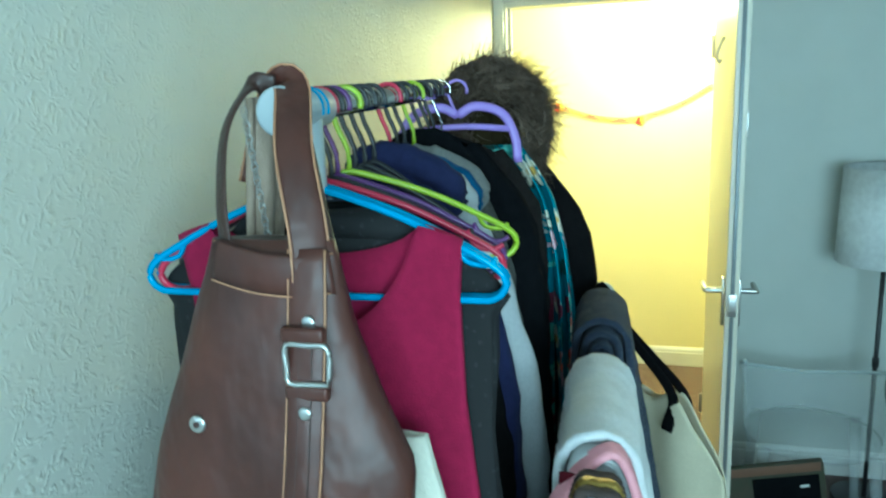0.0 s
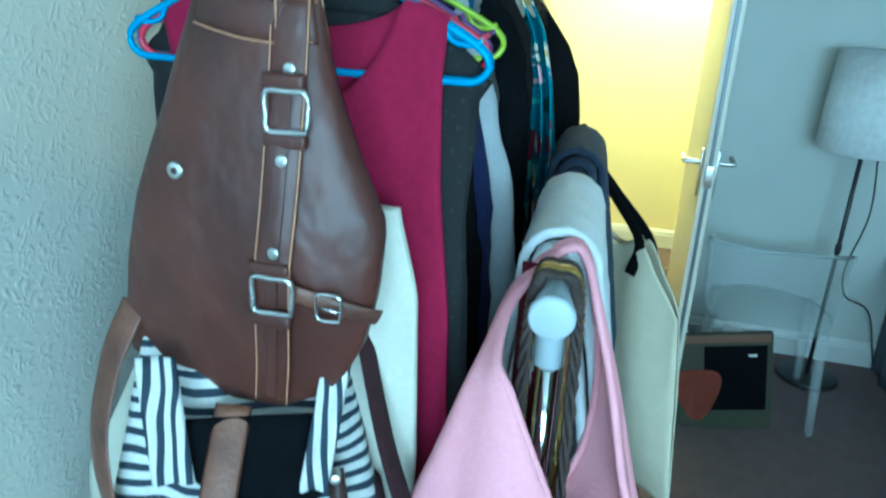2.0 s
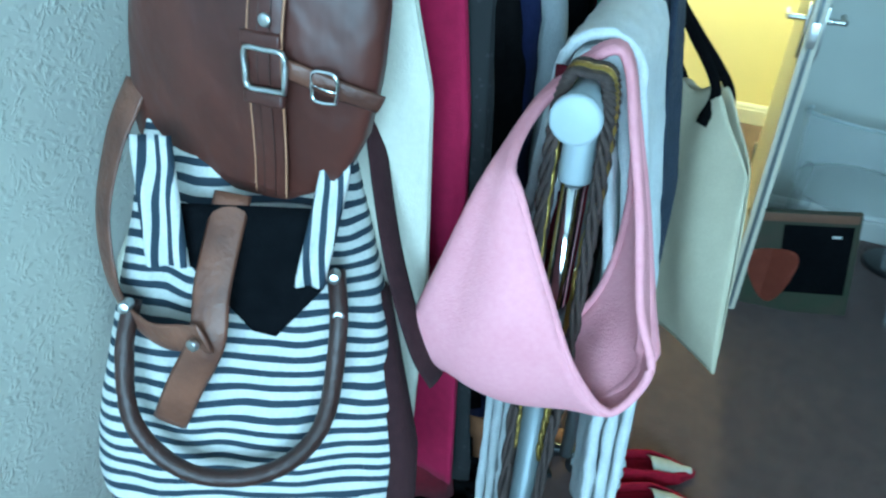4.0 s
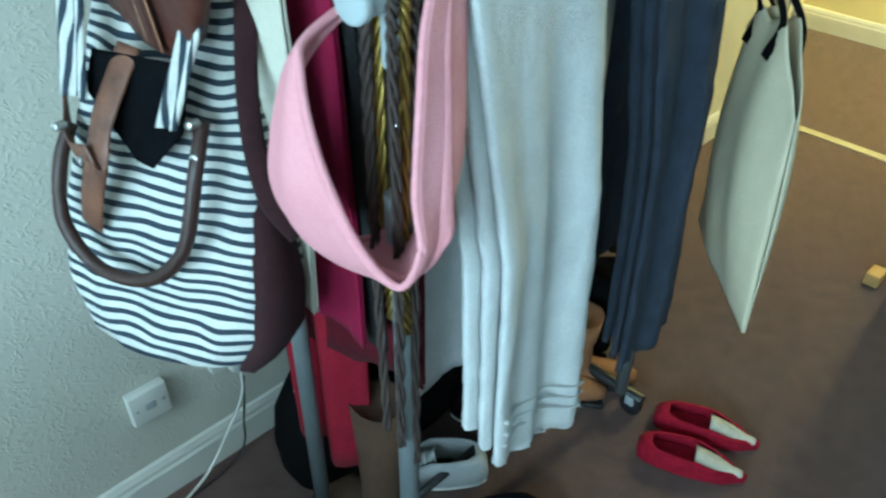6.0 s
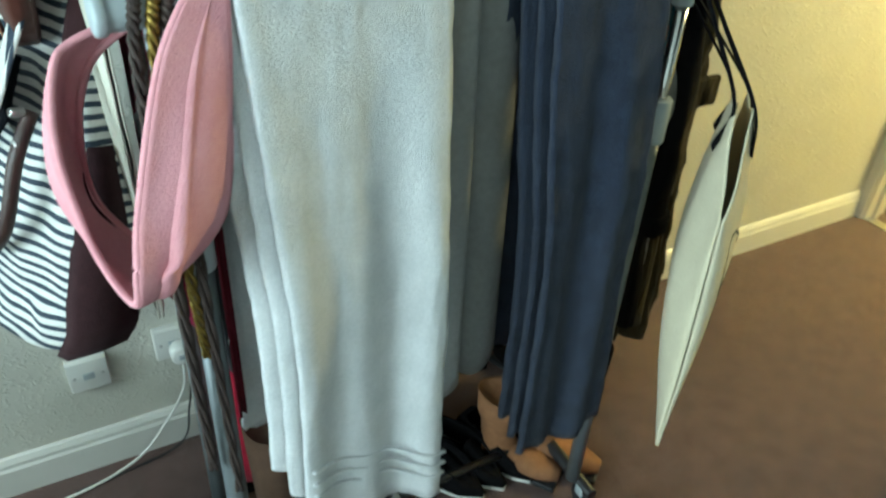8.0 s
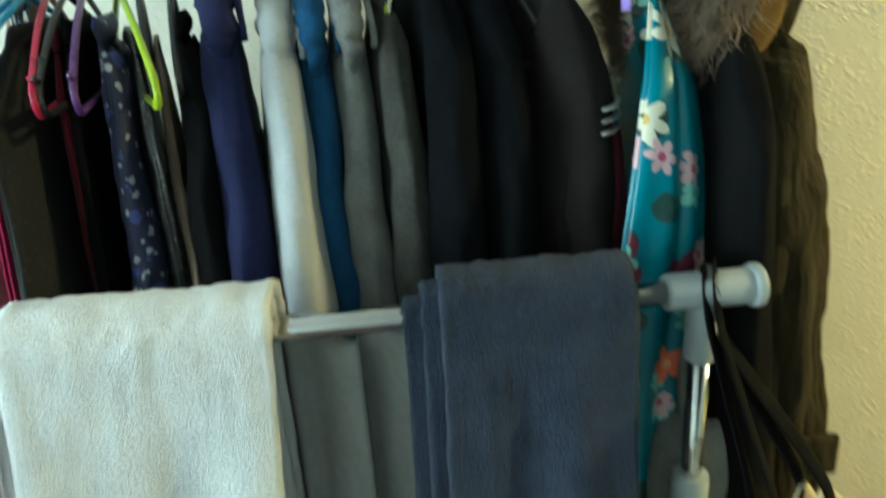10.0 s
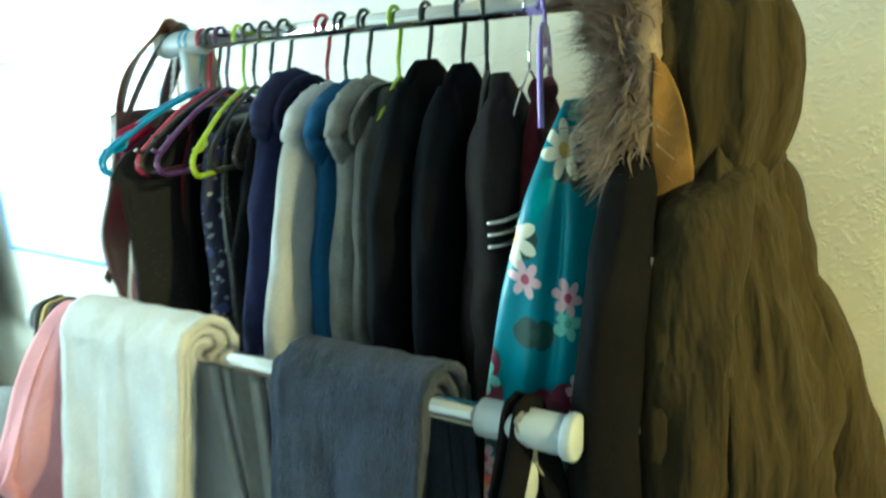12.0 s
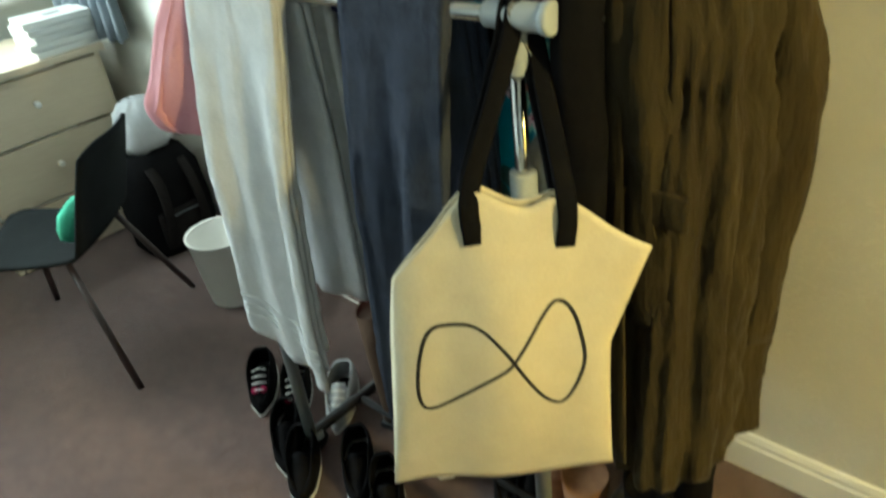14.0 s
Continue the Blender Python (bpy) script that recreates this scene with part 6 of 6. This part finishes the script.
ch = thing("chair", pose(-1.05, -0.80, 0, 0, 0, 222), "black plastic stacking chair with slim metal legs", "chair")
M_CHAIR = material("black_chair_plastic", (0.010, 0.012, 0.013), (0.014, 0.016, 0.017), rough=0.95, scale=120, bump=0.3, spec=0.05)
part("seat", sheet(lambda u, v: Vector((-0.20 + 0.42 * u, (-0.21 + 0.42 * v) * (1 - 0.06 * u), 0.445 + 0.02 * (u - 0.4) ** 2 * 4 - 0.018 * math.sin(math.pi * v) + (-0.03 * max(0, u - 0.85) / 0.15))), 16, 16, 0.009), M_CHAIR, ch)
part("backrest", sheet(lambda u, v: Vector((-0.215 - 0.11 * u - 0.05 * math.sin(math.pi * v) * (0.4 + 0.6 * u), (-0.21 + 0.42 * v) * (1 - 0.10 * u * u), 0.46 + 0.34 * u - 0.03 * (2 * v - 1) ** 4 * u)), 16, 16, 0.009), M_CHAIR, ch)
M_LEG = material("dark_painted_steel", (0.035, 0.02, 0.018), rough=0.4, scale=40)
for sx, ex in ((-0.16, -0.30), (0.16, 0.26)):
    for s in (-1, 1):
        part("leg", cyl((sx, s * 0.18, 0.43), (ex, s * 0.30, 0.0), 0.0115, 12), M_LEG, ch)
part("rail", cyl((-0.16, -0.18, 0.43), (-0.16, 0.18, 0.43), 0.010, 12), M_LEG, ch)
cu = thing("cushion", pose(-0.872, -0.639, 0.455, 0, 0, 222), "small green cushion on the chair seat", "cushion")
part("pad", loft([[Vector((0.10 + 0.035 * q * math.cos(a), 0.12 * q * math.copysign(abs(math.sin(a)) ** 0.6, math.sin(a)), z)) for a in [2 * math.pi * j / 28 for j in range(28)]] for q, z in ((0.7, 0.0), (1, 0.025), (1, 0.055), (0.8, 0.09), (0.3, 0.11))]), cloth("mint_green_cotton", (0.08, 0.42, 0.27)), cu)

bn = thing("waste_bin", pose(-0.82, -0.30, 0), "white plastic waste bin on the carpet", "bin")
part("tub", loft([[Vector((r * math.cos(a), r * math.sin(a), z)) for a in [2 * math.pi * j / 28 for j in range(28)]] for r, z in ((0.095, 0.0), (0.098, 0.004), (0.125, 0.27), (0.130, 0.272), (0.130, 0.280), (0.121, 0.278), (0.094, 0.01))]), M_WPL, bn)
bp2 = thing("backpack", pose(-1.42, -0.20, 0), "black fabric backpack standing against the wall", "backpack")
part("body", loft([[Vector((0.13 * q * math.copysign(abs(math.cos(a)) ** 0.6, math.cos(a)), 0.17 * q * math.copysign(abs(math.sin(a)) ** 0.6, math.sin(a)), z)) for a in [2 * math.pi * j / 28 for j in range(28)]] for q, z in ((0.85, 0.0), (1, 0.04), (1.02, 0.2), (0.95, 0.36), (0.7, 0.44), (0.2, 0.46))]), M_BLACK, bp2)
pb = thing("plastic_bag", pose(-1.45, -0.19, 0.455), "crumpled white carrier bag on the backpack", "bag")
part("film", loft([[Vector(((0.13 * q + 0.03 * wob(a, z * 9, 0, 1.5)) * math.cos(a), (0.15 * q + 0.04 * wob(a, z * 9, 4, 1.7)) * math.sin(a), z + 0.02 * wob(a * 2, 0, 3, 1))) for a in [2 * math.pi * j / 26 for j in range(26)]] for q, z in ((0.7, 0.0), (0.9, 0.04), (0.7, 0.10), (0.6, 0.15), (0.35, 0.19), (0.1, 0.20))]), M_LGREY, pb)

M_CURT = cloth("grey_blue_curtain", (0.21, 0.24, 0.27), (0.17, 0.20, 0.23))
cur = thing("curtain", I4, "grey lined curtain gathered in the corner by the window", "curtain")
part("drape", sheet(lambda u, v: Vector((-2.06 + 0.50 * u - 0.06 * v * (1 - u), -0.075 - 0.032 * math.sin(u * 40) - 0.01 * wob(u * 4, v * 3, 0, 2), 2.30 - 1.46 * v)), 90, 20, 0.004), M_CURT, cur)
part("rail", cyl((-2.40, -0.075, 2.31), (-1.50, -0.075, 2.31), 0.012, 12), M_WPL, cur)

pos = thing("wall_planner", I4, "large white wall planner with blue printed border", "poster")
M_PAPER = material("planner_paper", (0.74, 0.77, 0.78), (0.70, 0.73, 0.75), rough=0.35, scale=12, coat=0.2)
M_PBLUE = material("planner_blue_ink", (0.12, 0.26, 0.62), (0.16, 0.32, 0.66), rough=0.4, scale=30)
M_PLB = material("planner_light_blue_ink", (0.42, 0.60, 0.80), rough=0.4, scale=30)
PX0, PX1, PZ0, PZ1 = -1.50, -0.44, 1.10, 1.79
part("paper", box(((PX0 + PX1) / 2, -0.004, (PZ0 + PZ1) / 2), (PX1 - PX0, 0.005, PZ1 - PZ0), 0.001), M_PAPER, pos, smooth=False)
for lo, hi in (((PX0 + 0.005, PZ0 + 0.005), (PX0 + 0.022, PZ1 - 0.06)), ((PX1 - 0.085, PZ0 + 0.022), (PX1 - 0.068, PZ1 - 0.075)), ((PX0 + 0.022, PZ0 + 0.005), (PX1 - 0.068, PZ0 + 0.020)), ((PX0 + 0.022, PZ1 - 0.075), (PX1 - 0.068, PZ1 - 0.062))):
    part("border", box(((lo[0] + hi[0]) / 2, -0.0075, (lo[1] + hi[1]) / 2), (hi[0] - lo[0], 0.002, hi[1] - lo[1])), M_PBLUE, pos, smooth=False)
for i in range(5):
    for j in range(4):
        part("cell", box((PX0 + 0.13 + 0.175 * i, -0.0072, PZ0 + 0.11 + 0.145 * j), (0.10 + 0.02 * ((i + j) % 2), 0.0015, 0.07)), M_PLB if (i * 3 + j) % 4 == 0 else M_PAPER, pos, smooth=False)
for k in range(5):
    part("bar", box((PX1 - 0.21 + 0.022 * k, -0.0085, 1.545), (0.013, 0.002, 0.024)), (M_PBLUE, M_PLB, M_PURP, M_PINK, M_PBLUE)[k], pos, smooth=False)
for x0, x1, z0, z1 in ((-0.41, -0.235, 1.845, 1.97), (-0.80, -0.60, 1.85, 1.99)):
    ph = thing("photo_print", I4, "small landscape photo print pinned on the wall", "photo", "photos on the wall")
    part("paper", box(((x0 + x1) / 2, -0.003, (z0 + z1) / 2), (x1 - x0, 0.003, z1 - z0)), M_PAPER, ph, smooth=False)
    part("image", box(((x0 + x1) / 2, -0.0055, (z0 + z1) / 2 + 0.003), (x1 - x0 - 0.02, 0.0015, z1 - z0 - 0.02)), material("dark_green_print", (0.06, 0.08, 0.06), (0.20, 0.24, 0.26), rough=0.4, scale=22), ph, smooth=False)
hs = thing("scarf", I4, "taupe silk scarf looped over the rail's end", "scarf", "")
part("cloth", sheet(lambda u, v: Vector((0.045 + 0.045 * u, -0.312 + 0.010 * math.sin(u * 14) + 0.02 * v, 1.728 - 0.22 * v)), 14, 14, 0.005), M_BEIGE, hs)


# Added bulk shaped as a bag, to darken the space under the rack
dark_filler = thing("added_dark_bag", pose(0.36, -0.20, 0), "added dark bag that keeps the space under the rack dark", "bag")
part("body", loft([[Vector((0.26 * q * math.copysign(abs(math.cos(a)) ** 0.5, math.cos(a)), 0.105 * q * math.copysign(abs(math.sin(a)) ** 0.6, math.sin(a)) + 0.01 * wob(a, z * 9, 2, 1.5), z + 0.012 * wob(a * 2, z * 5, 0, 1))) for a in [2 * math.pi * j / 40 for j in range(40)]] for q, z in ((0.92, 0.0), (1, 0.03), (1.03, 0.12), (0.98, 0.22), (0.85, 0.28), (0.4, 0.31))]), M_BLACK, dark_filler)
part("handle", tube(spline([(-0.10, -0.10, 0.20), (-0.08, -0.115, 0.30), (0.0, -0.10, 0.345), (0.08, -0.115, 0.30), (0.10, -0.10, 0.20)], 6), 0.011, 8, flat=0.3, up=(0, 1, 0)), M_BLACK, dark_filler)
part("zip", tube(spline([(-0.22, 0, 0.30), (0, 0, 0.318), (0.22, 0, 0.30)], 6), 0.004, 6), M_GREYPOST, dark_filler)

for y in (-0.07, 0.07):
    part("strap", tube(spline([(0.10, y, 0.40), (0.150, y, 0.33), (0.165, y * 1.1, 0.20), (0.135, y * 1.2, 0.05)], 6), 0.022, 8, flat=0.3, up=(1, 0, 0)), M_CHAR, bp2)
part("pocket", box((0.125, 0, 0.13), (0.05, 0.22, 0.17), 0.02), M_CHAR, bp2)
part("zip", tube(spline([(0.152, -0.09, 0.19), (0.154, 0, 0.195), (0.152, 0.09, 0.19)], 5), 0.003, 6), M_GREYPOST, bp2)
